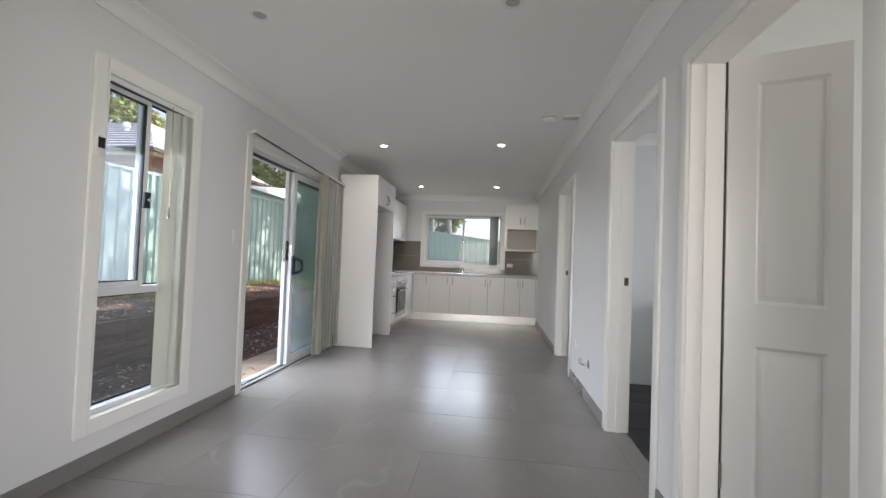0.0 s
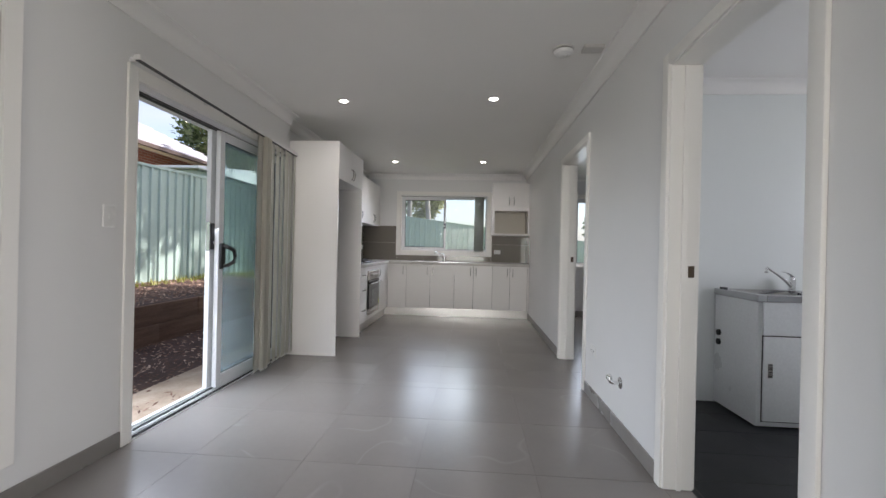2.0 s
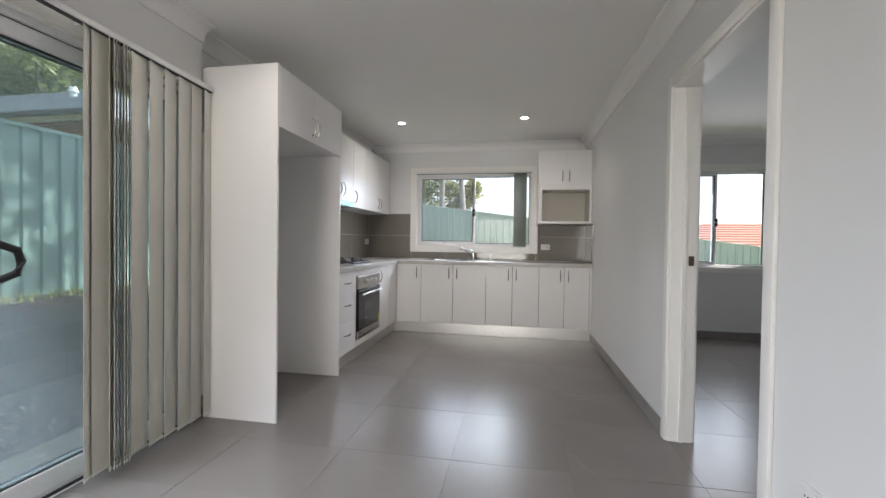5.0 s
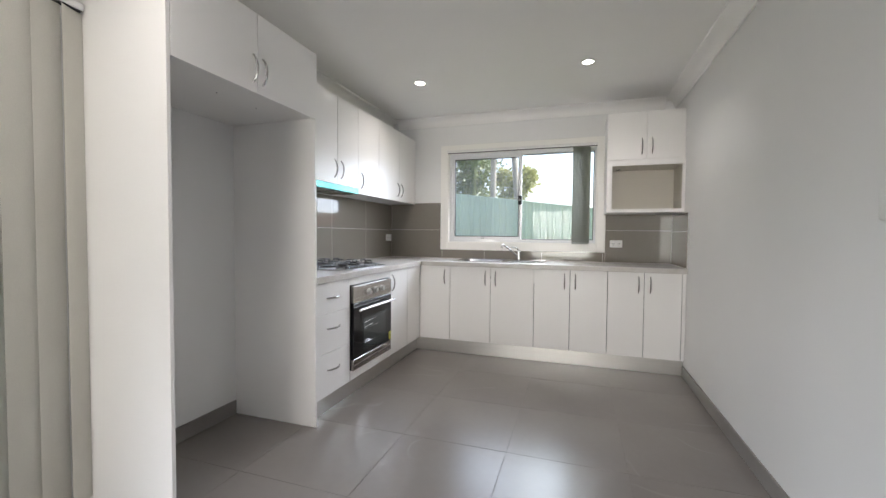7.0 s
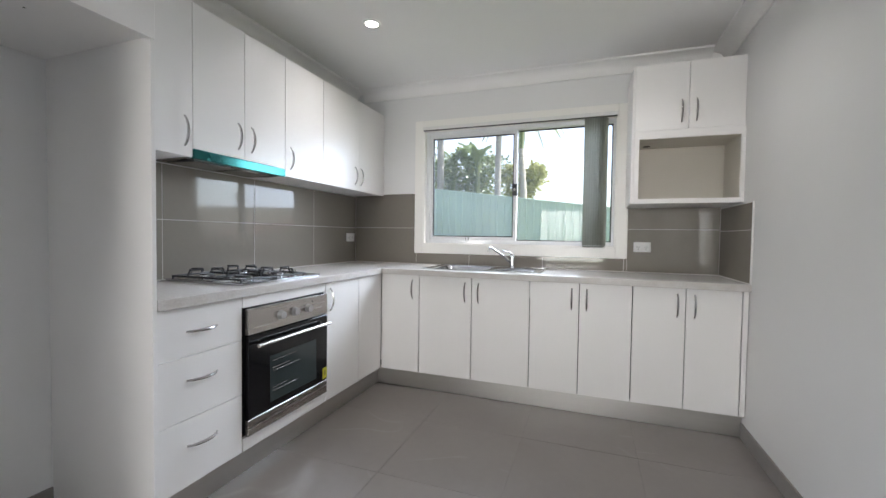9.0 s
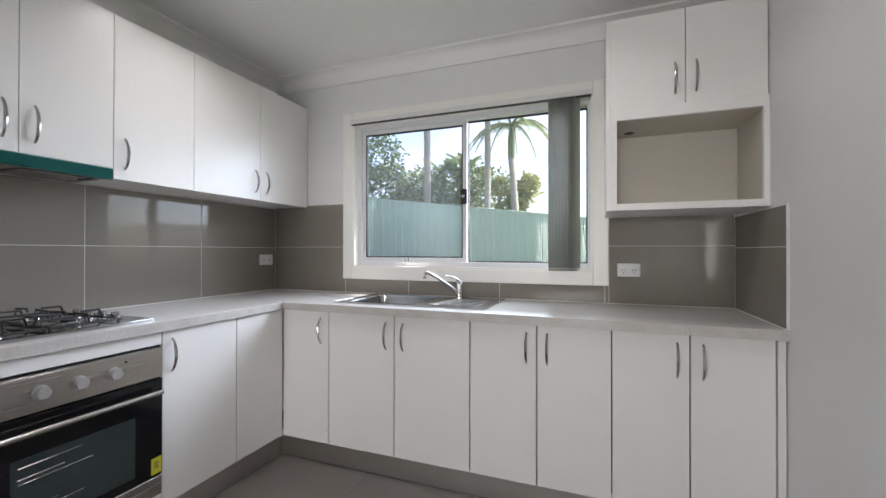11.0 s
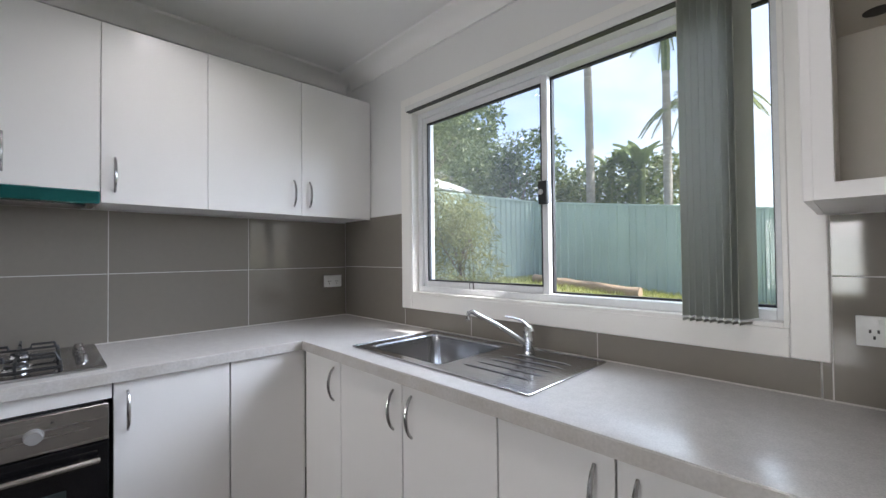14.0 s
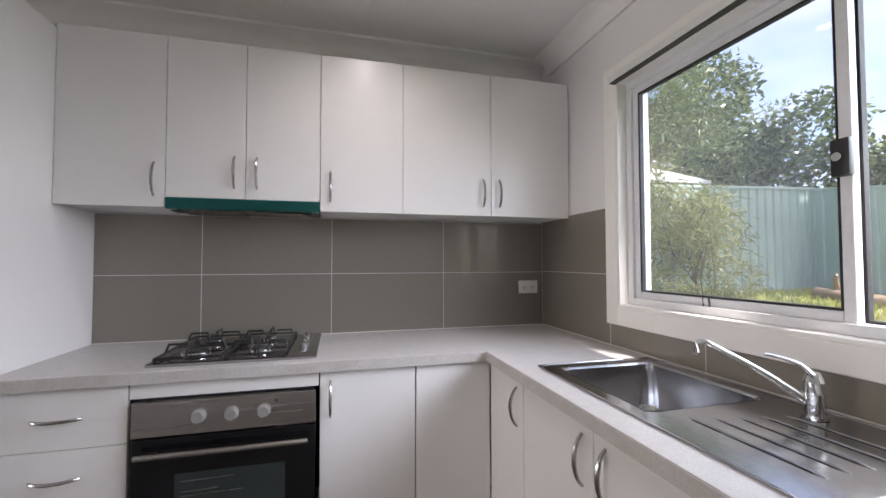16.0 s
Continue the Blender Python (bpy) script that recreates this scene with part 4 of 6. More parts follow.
def sink():
    t = thing("kitchen_sink", ((SX0 + SX1) / 2, (SY0 + SY1) / 2, 0.9), "stainless steel inset sink with a bowl and ribbed drainer", "sink")
    z = 0.9055
    bm = plate([SX0, BX0, BX1, SX1], [SY0, BY0, BY1, SY1], [(0, 0), (1, 0), (2, 0), (0, 1), (2, 1), (0, 2), (1, 2), (2, 2)], 0.9003, z - 0.001)
    part("deck", bm, M_SINK, t)
    bm = bmesh.new()
    for r in ((SX0, SX1, SY0 - 0.004, SY0 + 0.004), (SX0, SX1, SY1 - 0.004, SY1 + 0.004), (SX0 - 0.004, SX0 + 0.004, SY0, SY1), (SX1 - 0.004, SX1 + 0.004, SY0, SY1)):
        box(bm, *r, 0.9004, z + 0.0015, bevel=0.0015)
    part("rim", bm, M_SINK, t)
    bm = bmesh.new()
    rings = []
    for inset, zz, cr in ((-0.002, z, 0.03), (0.006, z - 0.006, 0.035), (0.014, 0.76, 0.05), (0.03, 0.738, 0.055), (0.06, 0.734, 0.05)):
        loop = []
        x0, x1, y0, y1 = BX0 + inset, BX1 - inset, BY0 + inset, BY1 - inset
        for cx, cy, a0 in ((x1 - cr, y1 - cr, 0), (x0 + cr, y1 - cr, 90), (x0 + cr, y0 + cr, 180), (x1 - cr, y0 + cr, 270)):
            for k in range(5):
                a = radians(a0 + 22.5 * k)
                loop.append(bm.verts.new((cx + cr * math.cos(a), cy + cr * math.sin(a), zz)))
        rings.append(loop)
    for p, q in zip(rings, rings[1:]):
        for k in range(20):
            bm.faces.new((p[k], p[(k + 1) % 20], q[(k + 1) % 20], q[k]))
    bm.faces.new(rings[-1])
    part("bowl", bm, M_SINK, t)
    part("waste", rod(bmesh.new(), (-0.875, 7.87, 0.734), (-0.875, 7.87, 0.7375), 0.04, seg=24), M_CHROME, t, "chrome basket waste")
    for i in range(5):
        y = SY0 + 0.11 + i * 0.058
        part("drainer_rib", tube(bmesh.new(), [(BX1 + 0.05 + 0.014 * i, y, z - 0.0022), (BX1 + 0.075 + 0.014 * i, y, z + 0.0008), (SX1 - 0.085, y, z + 0.0008), (SX1 - 0.06, y, z - 0.0022)], 0.0030, 8, flat=0.7), M_SINK, t)


sink()


def tap(base, tip, lever, name, label):
    """A single-lever mixer: round body, swan spout, lever."""
    b = Vector(base)
    t = thing(name, b, label, "tap")
    bm = bmesh.new()
    rod(bm, b, b + Vector((0, 0, 0.008)), 0.026, 0.025, 24)
    rod(bm, b + Vector((0, 0, 0.008)), b + Vector((0, 0, 0.085)), 0.0215, 0.0205, 24)
    rod(bm, b + Vector((0, 0, 0.085)), b + Vector((0, 0, 0.106)), 0.0205, 0.012, 24)
    part("body", bm, M_CHROME, t)
    part("collar", rod(bmesh.new(), b + Vector((0, 0, 0.052)), b + Vector((0, 0, 0.058)), 0.0232, 0.0232, 24), M_CHROME, t)
    p0 = b + Vector((0, 0, 0.026))
    tp = Vector(tip)
    d = tp - p0
    pts = [p0 + d * f + Vector((0, 0, 0.014 * math.sin(math.pi * f) + 0.012 * f ** 4)) for f in (0, 0.2, 0.4, 0.6, 0.8, 0.93)]
    flat_d = Vector((d.x, d.y, 0)).normalized()
    pts += [tp + Vector((0, 0, 0.012)), tp + flat_d * 0.013 + Vector((0, 0, 0.008)), tp + flat_d * 0.018 - Vector((0, 0, 0.016))]
    part("spout", tube(bmesh.new(), pts, [0.0125, 0.0105, 0.009, 0.0082, 0.008, 0.008, 0.0082, 0.0088, 0.0092], 12), M_CHROME, t)
    part("aerator", rod(bmesh.new(), pts[-1], pts[-1] - Vector((0, 0, 0.006)), 0.0102, 0.0098, 16), M_NICKEL, t)
    q = b + Vector((0, 0, 0.106))
    l = Vector(lever)
    part("lever", tube(bmesh.new(), [q - Vector((0, 0, 0.008)), q + (l - q) * 0.25 + Vector((0, 0, 0.008)), q + (l - q) * 0.65 + Vector((0, 0, 0.006)), l], [0.0185, 0.0125, 0.0085, 0.0095], 12, flat=0.45), M_CHROME, t)
    return t


tap((-0.535, 8.03, 0.9055), (-0.67, 7.86, 1.055), (-0.608, 7.98, 1.042), "mixer_tap", "chrome single-lever mixer tap behind the sink")


# ---- oven and cooktop ----
def oven():
    t = thing("oven", (DX - 0.25, 6.574, 0.2), "stainless steel and black glass built-in oven", "oven")
    y0, y1 = 6.279, 6.872
    part("body", boxes((DX - 0.55, DX - 0.002, y0 + 0.012, y1 - 0.012, 0.205, 0.802)), M_BLACK, t)
    fascia = part("control_panel", boxes((DX - 0.0015, DX + 0.02, y0, y1, 0.677, 0.796), bevel=0.002), M_STEEL, t, "brushed steel control panel")
    for k, yy in enumerate((6.484, 6.588, 6.694)):
        part("knob", rod(rod(bmesh.new(), (DX + 0.0202, yy, 0.738), (DX + 0.026, yy, 0.738), 0.024, 0.023, 24), (DX + 0.026, yy, 0.738), (DX + 0.044, yy, 0.738), 0.0205, 0.0185, 24), M_KNOB, fascia, "pale metal knob")
    part("indicator", rod(bmesh.new(), (DX + 0.0202, 6.735, 0.77), (DX + 0.0215, 6.735, 0.77), 0.004, seg=10), M_BLACK, fascia, "tiny indicator lamp")
    door = part("door", boxes((DX - 0.0015, DX + 0.021, y0, y1, 0.285, 0.672), bevel=0.002), M_OVENGLASS, t, "black glass door")
    part("window", boxes((DX + 0.0212, DX + 0.0222, 6.412, 6.768, 0.318, 0.548), bevel=0.0004), M_OVENWIN, door, "dark tinted window")
    for z in (0.37, 0.385, 0.47, 0.485, 0.52):
        part("rack_line", rod(bmesh.new(), (DX + 0.0228, 6.43, z), (DX + 0.0228, 6.62 + 0.1 * math.sin(z * 60), z + 0.002), 0.0011, seg=5), M_STEEL, door, "oven rack wire behind the glass")
    part("handle", rod(bmesh.new(), (DX + 0.058, y0 + 0.025, 0.628), (DX + 0.058, y1 - 0.025, 0.628), 0.0095, seg=14), M_STEEL, door, "tubular steel handle")
    for yy in (y0 + 0.07, y1 - 0.07):
        part("handle_post", rod(bmesh.new(), (DX + 0.02, yy, 0.628), (DX + 0.058, yy, 0.628), 0.007), M_STEEL, door)
    part("base_trim", boxes((DX - 0.0015, DX + 0.02, y0, y1, 0.204, 0.281), bevel=0.002), M_STEEL, t, "brushed steel lower trim")
    st = part("sticker", boxes((DX + 0.0212, DX + 0.0216, 6.828, 6.868, 0.295, 0.36)), M_YELLOW, door, "yellow energy sticker")
    part("sticker_mark", boxes((DX + 0.0217, DX + 0.0219, 6.838, 6.858, 0.315, 0.345)), M_OLIVE, door, "olive mark on the sticker")


oven()


def cooktop():
    t = thing("gas_cooktop", (-1.73, 6.585, 0.9), "stainless steel four-burner gas cooktop with black trivets", "cooktop")
    x0, x1, y0, y1 = -1.985, -1.475, 6.295, 6.872
    part("plate", boxes((x0, x1, y0, y1, 0.9004, 0.912), bevel=0.004, seg=2), M_SINK, t)
    for cx, cy, r in ((-1.85, 6.42, 0.045), (-1.60, 6.42, 0.055), (-1.85, 6.65, 0.034), (-1.60, 6.65, 0.042)):
        b = part("burner", rod(rod(bmesh.new(), (cx, cy, 0.9122), (cx, cy, 0.924), r, r * 0.85, 24), (cx, cy, 0.924), (cx, cy, 0.928), r * 0.95, r * 0.95, 24), M_CHROME, t, "polished burner ring")
        part("burner_cap", rod(bmesh.new(), (cx, cy, 0.928), (cx, cy, 0.934), r * 0.72, r * 0.66, 24), M_IRON, b, "black burner cap")
        part("spark_pin", rod(rod(bmesh.new(), (cx + r + 0.008, cy, 0.9122), (cx + r + 0.008, cy, 0.936), 0.002, 0.002, 6), (cx + r + 0.008, cy, 0.936), (cx + r + 0.002, cy, 0.942), 0.0016, 0.0012, 6), M_IRON, b, "black ignition pin")
    for ya, yb in ((6.315, 6.53), (6.545, 6.755)):
        bm = bmesh.new()
        xa, xb, z = x0 + 0.03, x1 - 0.03, 0.926
        loop = [(xa, ya, z), (xb, ya, z), (xb, yb, z), (xa, yb, z), (xa, ya, z)]
        tube(bm, loop, 0.0052, 6)
        ym, xm = (ya + yb) / 2, (xa + xb) / 2
        for cx in (-1.85, -1.60):
            for sx, sy, far in ((0, -1, ya), (0, 1, yb)):
                tube(bm, [(cx, far, z), (cx, far - sy * 0.012, z + 0.032), (cx, ym + sy * 0.032, z + 0.032), (cx, ym + sy * 0.028, z + 0.018)], 0.0052, 6)
            for s in (-1, 1):
                tube(bm, [(cx + s * 0.112, ym, z), (cx + s * 0.108, ym, z + 0.030), (cx + s * 0.03, ym, z + 0.032), (cx + s * 0.026, ym, z + 0.018)], 0.0042, 6)
        tube(bm, [(xm, ya, z), (xm, yb, z)], 0.0042, 6)
        for cx in (-1.85, -1.60):
            for s in (-1, 1):
                tube(bm, [(cx + s * 0.112, ya, z), (cx + s * 0.112, yb, z)], 0.0036, 6)
        for px in (xa, xb):
            for py in (ya, yb):
                rod(bm, (px, py, 0.9122), (px, py, z), 0.005, seg=8)
        part("trivet", bm, M_IRON, t, "black wire trivet")
    for i in range(4):
        cx = -1.88 + i * 0.085
        part("knob", rod(rod(bmesh.new(), (cx, 6.815, 0.9122), (cx, 6.815, 0.918), 0.019, 0.018, 20), (cx, 6.815, 0.918), (cx, 6.815, 0.936), 0.0155, 0.0135, 20), M_NICKEL, t, "silver control knob")


cooktop()

# ---- upper cabinets and range hood ----
UX, UZ0, UZ1 = -1.735, 1.502, 2.222


def wall_unit(name, y0, y1, z0, doors, label):
    t = thing(name, ((XK + UX) / 2, (y0 + y1) / 2, z0), label, "cabinet", "kitchen wall cabinets")
    part("body", boxes((XK + 0.001, UX - 0.0185, y0 + 0.0005, y1 - 0.0005, z0 + 0.004, UZ1 - 0.002)), M_CAB, t)
    for a, b, h in doors:
        d = part("door", boxes((UX - 0.018, UX, a + 0.0014, b - 0.0014, z0, UZ1), bevel=0.0008), M_CAB, t)
        part("handle", bow_handle((UX, h, z0 + 0.115), (0, 0, 1), (1, 0, 0), 0.138), M_NICKEL, d, "brushed nickel bow handle")


wall_unit("wall_cabinet", 5.868, 6.254, UZ0, [(5.868, 6.254, 6.212)], "white laminate single-door wall cabinet")
wall_unit("wall_cabinet", 6.254, 6.870, 1.545, [(6.254, 6.560, 6.515), (6.560, 6.870, 6.605)], "white laminate double-door wall cabinet over the range hood")
wall_unit("wall_cabinet", 6.870, 7.248, UZ0, [(6.870, 7.248, 6.915)], "white laminate single-door wall cabinet")
wall_unit("wall_cabinet", 7.248, 8.14, UZ0, [(7.248, 7.698, 7.655), (7.698, 8.14, 7.742)], "white laminate double-door wall cabinet beside the window wall")
t = thing("range_hood", (-1.88, 6.56, 1.49), "slide-out range hood with a teal film on its front", "range hood")
part("front_rail", boxes((UX - 0.014, UX + 0.006, 6.256, 6.868, 1.496, 1.543), bevel=0.003), M_TEAL, t, "teal film-covered front rail")
part("body", boxes((XK + 0.02, UX - 0.0145, 6.262, 6.862, 1.50, 1.5445), bevel=0.002), M_STEEL, t)
for a in (6.30, 6.59):
    part("filter", boxes((XK + 0.06, UX - 0.05, a, a + 0.235, 1.494, 1.4995), bevel=0.001), M_NICKEL, t, "metal grease filter")
for a in (6.263, 6.80):
    part("lamp_cover", boxes((UX - 0.12, UX - 0.03, a, a + 0.03, 1.4915, 1.4955)), M_RUBBER, t, "dark lamp cover")

# ---- cupboard with open niche ----
CX0, CX1, CY = 0.290, 0.889, 7.735
t = thing("microwave_cabinet", (0.58, 7.93, 1.372), "white laminate wall cupboard above an open microwave niche", "cabinet")
part("side_panel", boxes((CX0 - 0.016, CX0 - 0.0005, CY + 0.001, YB - 0.0168, 1.372, 2.245), bevel=0.001), M_CAB, t)
bm = boxes((CX0, CX1, CY + 0.019, YB - 0.012, 1.83, 2.243))
part("cupboard_body", bm, M_CAB, t)
for a, b, h in ((CX0, 0.5905, 0.553), (0.5940, CX1 - 0.002, 0.633)):
    d = part("door", boxes((a, b, CY, CY + 0.018, 1.833, 2.245), bevel=0.0012), M_CAB, t)
    part("handle", bow_handle((h, CY, 1.945), (0, 0, 1), (0, -1, 0), 0.138), M_NICKEL, d, "brushed nickel bow handle")
NX0, NX1, NZ0, NZ1 = 0.318, 0.868, 1.402, 1.780
bm = boxes((CX0, NX0, CY - 0.012, YB - 0.012, 1.372, 1.829), (NX1, CX1, CY - 0.012, YB - 0.012, 1.372, 1.829), (NX0, NX1, CY - 0.012, YB - 0.012, 1.372, NZ0), (NX0, NX1, CY - 0.012, YB - 0.012, NZ1, 1.829))
part("niche_frame", bm, M_CAB, t)
# beige of the niche, with part of its shade put into the colour
M_NICHE = surface("beige_niche_shade", (0.60, 0.565, 0.49), 0.45, vary=0.015, scale=1.5, fine=140, fine_vary=0.012, bump=0.003)
part("niche_back", boxes((NX0 + 0.001, NX1 - 0.001, YB - 0.10, YB - 0.088, NZ0, NZ1)), M_NICHE, t, "beige back panel, darkened for the niche's shade")
# thin added sheets carry the same darkened beige round the inside
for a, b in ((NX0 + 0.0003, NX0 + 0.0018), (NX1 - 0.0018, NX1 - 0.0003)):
    part("niche_side_lining", boxes((a, b, CY + 0.006, YB - 0.101, NZ0 + 0.001, NZ1 - 0.002)), M_NICHE, t, "thin beige side lining, darkened for the niche's shade")
part("niche_top_lining", boxes((NX0 + 0.002, NX1 - 0.002, CY + 0.006, YB - 0.101, NZ1 - 0.001, NZ1 - 0.0003)), M_NICHE, t, "thin beige top lining, darkened for the niche's shade")
part("cable_hole", rod(bmesh.new(), (0.385, 7.955, NZ1 - 0.0022), (0.385, 7.955, NZ1 - 0.0011), 0.024, seg=18), M_GAP, t, "dark round cable hole")

# ---- splashback ----


def splash(name, axis, at, out, cuts_u, cuts_z, label):
    """Glossy tiles on a grout bed; cuts: the joints along and up."""
    lo, hi = cuts_u[0], cuts_u[-1]
    zz0, zz1 = cuts_z[0], cuts_z[-1]
    d = sorted((at + out * 0.0005, at + out * 0.0088))
    q = (lo, hi, d[0], d[1], zz0, zz1) if axis == "x" else (d[0], d[1], lo, hi, zz0, zz1)
    bed = solid(name, boxes(q), M_SGROUT, label, "splashback", "structure")
    e = sorted((at + out * 0.0089, at + out * 0.0097))
    j = 0.0016
    for a, b in zip(cuts_u, cuts_u[1:]):
        for c, f in zip(cuts_z, cuts_z[1:]):
            r = (a + j, b - j, e[0], e[1], c + j, f - j) if axis == "x" else (e[0], e[1], a + j, b - j, c + j, f - j)
            tile = new("tile", finish("tile", boxes(r, bevel=0.0003), M_SPLASH))
            tile.parent = bed


splash("splashback_west", "y", XK, 1, [5.868, 6.312, 6.920, 7.524, 8.1355], [0.901, 1.212, 1.4995], "grey-brown glossy tile splashback with pale grout")
splash("splashback_north", "x", YB, -1, [XK + 0.0095, WIN_K[0] - 0.0605], [0.901, 1.216, 1.517], "grey-brown glossy tile splashback with pale grout")
splash("splashback_under_window", "x", YB, -1, [WIN_K[0] - 0.06, -0.92, -0.315, 0.274], [0.901, 1.0135], "grey-brown glossy tile strip under the window")
splash("splashback_niche", "x", YB, -1, [0.2755, 0.296, XR - 0.0095], [0.901, 1.216, 1.371], "grey-brown glossy tile splashback below the niche")
splash("splashback_east", "y", XR, -1, [7.556, 8.1355], [0.901, 1.205, 1.360], "grey-brown glossy tile splashback return")
solid("tile_trim", boxes((XR - 0.0105, XR - 0.0005, 7.5505, 7.5555, 0.9005, 1.365), bevel=0.001), M_PLASTIC, "white edge trim of the tiled return", "trim", "structure")
bm = boxes((XK + 0.0097, XK + 0.014, 5.868, YB - 0.01, 0.9002, 0.904), (XK + 0.0097, XR - 0.01, YB - 0.014, YB - 0.0097, 0.9002, 0.904), (XR - 0.014, XR - 0.0097, 7.556, YB - 0.014, 0.9002, 0.904))
solid("bench_sealant", bm, M_SGROUT, "pale sealant bead behind the benchtop", "sealant", "structure")


# ---- fittings ----
def downlight(x, y, lit):
    t = thing("downlight", (x, y, CEIL), "recessed LED downlight, lit, in the ceiling" if lit else "white recessed downlight, switched off, in the ceiling", "downlight", "ceiling downlights")
    bm = bmesh.new()
    prof = [(0.056, 0.0), (0.056, -0.003), (0.052, -0.006), (0.037, -0.006), (0.035, -0.002)]
    rings = [[bm.verts.new((x + r * math.cos(a), y + r * math.sin(a), CEIL + z)) for a in [2 * math.pi * k / 32 for k in range(32)]] for r, z in prof]
    for p, q in zip(rings, rings[1:]):
        for k in range(32):
            bm.faces.new((p[k], p[(k + 1) % 32], q[(k + 1) % 32], q[k]))
    part("ring", bm, M_PLASTIC, t)
    part("lens", rod(bmesh.new(), (x, y, CEIL - 0.0035), (x, y, CEIL - 0.001), 0.0355, seg=32), M_LED if lit else M_LEDOFF, t)
    if lit:
        data = bpy.data.lights.new("downlight_beam", "AREA")
        data.shape, data.size, data.energy, data.color, data.spread = "DISK", 0.078, LED_WATTS, (1.0, 0.955, 0.89), radians(135)
        lamp = new("downlight_beam", data)
        lamp.location = (x, y, CEIL - 0.012)


LED_WATTS = 1.22
for x, y, lit in ((-1.246, 4.515, True), (0.112, 4.475, True), (-1.265, 7.09, True), (0.085, 7.06, True), (-1.253, 1.98, False), (0.122, 1.958, False)):
    downlight(x, y, lit)

t = thing("smoke_alarm", (0.52, 3.60, CEIL), "white round smoke alarm on the ceiling", "smoke alarm")
part("base", rod(bmesh.new(), (0.52, 3.60, CEIL - 0.012), (0.52, 3.60, CEIL - 0.0005), 0.068, 0.07, 32), M_CEILFIT, t)
cover = part("cover", rod(rod(bmesh.new(), (0.52, 3.60, CEIL - 0.036), (0.52, 3.60, CEIL - 0.018), 0.054, 0.064, 32), (0.52, 3.60, CEIL - 0.048), (0.52, 3.60, CEIL - 0.036), 0.034, 0.054, 32), M_PLASTIC, t)
part("vent_ring", rod(bmesh.new(), (0.52, 3.60, CEIL - 0.0178), (0.52, 3.60, CEIL - 0.0122), 0.056, 0.056, 32), M_GAP, t, "dark vent slot round the alarm")
part("test_button", rod(bmesh.new(), (0.54, 3.585, CEIL - 0.0515), (0.54, 3.585, CEIL - 0.0482), 0.009, 0.010, 16), M_CEILFIT, cover)
t = thing("ceiling_plate", (0.705, 3.585, CEIL), "white square blank plate on the ceiling", "plate")
part("plate", boxes((0.64, 0.77, 3.54, 3.63, CEIL - 0.02, CEIL - 0.0005), bevel=0.005, seg=2), M_CEILFIT, t)


def socket(name, axis, at, out, u0, u1, z0, z1, outlets, label):
    """A power point: plate, and for each outlet three slots and a rocker."""
    t = thing(name, ((u0 + u1) / 2, at, z0) if axis == "x" else (at, (u0 + u1) / 2, z0), label, "power point")

    def q(a, b, d0, d1, c, e):
        lo_, hi_ = sorted((at + out * d0, at + out * d1))
        return (a, b, lo_, hi_, c, e) if axis == "x" else (lo_, hi_, a, b, c, e)

    plate = part("plate", boxes(q(u0, u1, 0.0003, 0.011, z0, z1), bevel=0.003, seg=2), M_PLASTIC, t)
    um, h = (u0 + u1) / 2, z1 - z0
    for c in ([um] if outlets == 1 else [um - 0.026, um + 0.026]):
        zc = z0 + h * 0.42
        for du, dz, wd, ht in ((-0.007, 0.006, 0.002, 0.008), (0.007, 0.006, 0.002, 0.008), (0, -0.009, 0.002, 0.008)):
            part("slot", boxes(q(c + du - wd, c + du + wd, 0.0112, 0.0118, zc + dz - ht / 2, zc + dz + ht / 2)), M_GAP, plate, "dark socket slot")
        part("rocker", boxes(q(c - 0.006 + 0.012, c + 0.006 + 0.012, 0.0112, 0.0145, z1 - 0.017, z1 - 0.007), bevel=0.001), M_PLASTIC, plate)
    return t


socket("power_point", "x", YB - 0.0095, -1, 0.338, 0.452, 1.05, 1.122, 2, "white double power point on the splashback")
socket("power_point", "y", XK + 0.0095, 1, 7.977, 8.098, 1.087, 1.162, 2, "white double power point on the splashback")
socket("power_point", "y", XR, -1, 3.985, 4.10, 0.345, 0.418, 2, "white double power point low on the wall")


def switch(axis, at, out, u0, u1, z0, z1, label):
    t = thing("light_switch", (at, (u0 + u1) / 2, z0), label, "light switch")
    lo_, hi_ = sorted((at + out * 0.0003, at + out * 0.009))
    plate = part("plate", boxes((lo_, hi_, u0, u1, z0, z1), bevel=0.003, seg=2), M_PLASTIC, t)
    lo_, hi_ = sorted((at + out * 0.0092, at + out * 0.013))
    um = (u0 + u1) / 2
    part("rocker", boxes((lo_, hi_, um - 0.008, um + 0.008, (z0 + z1) / 2 - 0.012, (z0 + z1) / 2 + 0.012), bevel=0.0015), M_PLASTIC, plate)


switch("y", XR, -1, 5.30, 5.375, 1.215, 1.327, "white light switch beside the bedroom door")
switch("y", XL, 1, 2.845, 2.915, 1.20, 1.312, "white light switch beside the sliding door")

t = thing("wall_controller", (XL, 1.742, 1.575), "white wall controller with a dark display", "controller")
part("bracket", boxes((XL + 0.0003, XL + 0.012, 1.705, 1.775, 1.572, 1.69), bevel=0.005, seg=2), M_PLASTIC, t)
body = part("remote_body", boxes((XL + 0.0122, XL + 0.03, 1.718, 1.764, 1.60, 1.71), bevel=0.006, seg=2), M_PLASTIC, t)
part("display", boxes((XL + 0.0301, XL + 0.0312, 1.722, 1.760, 1.645, 1.70), bevel=0.0004), M_BLACK, body, "dark display")

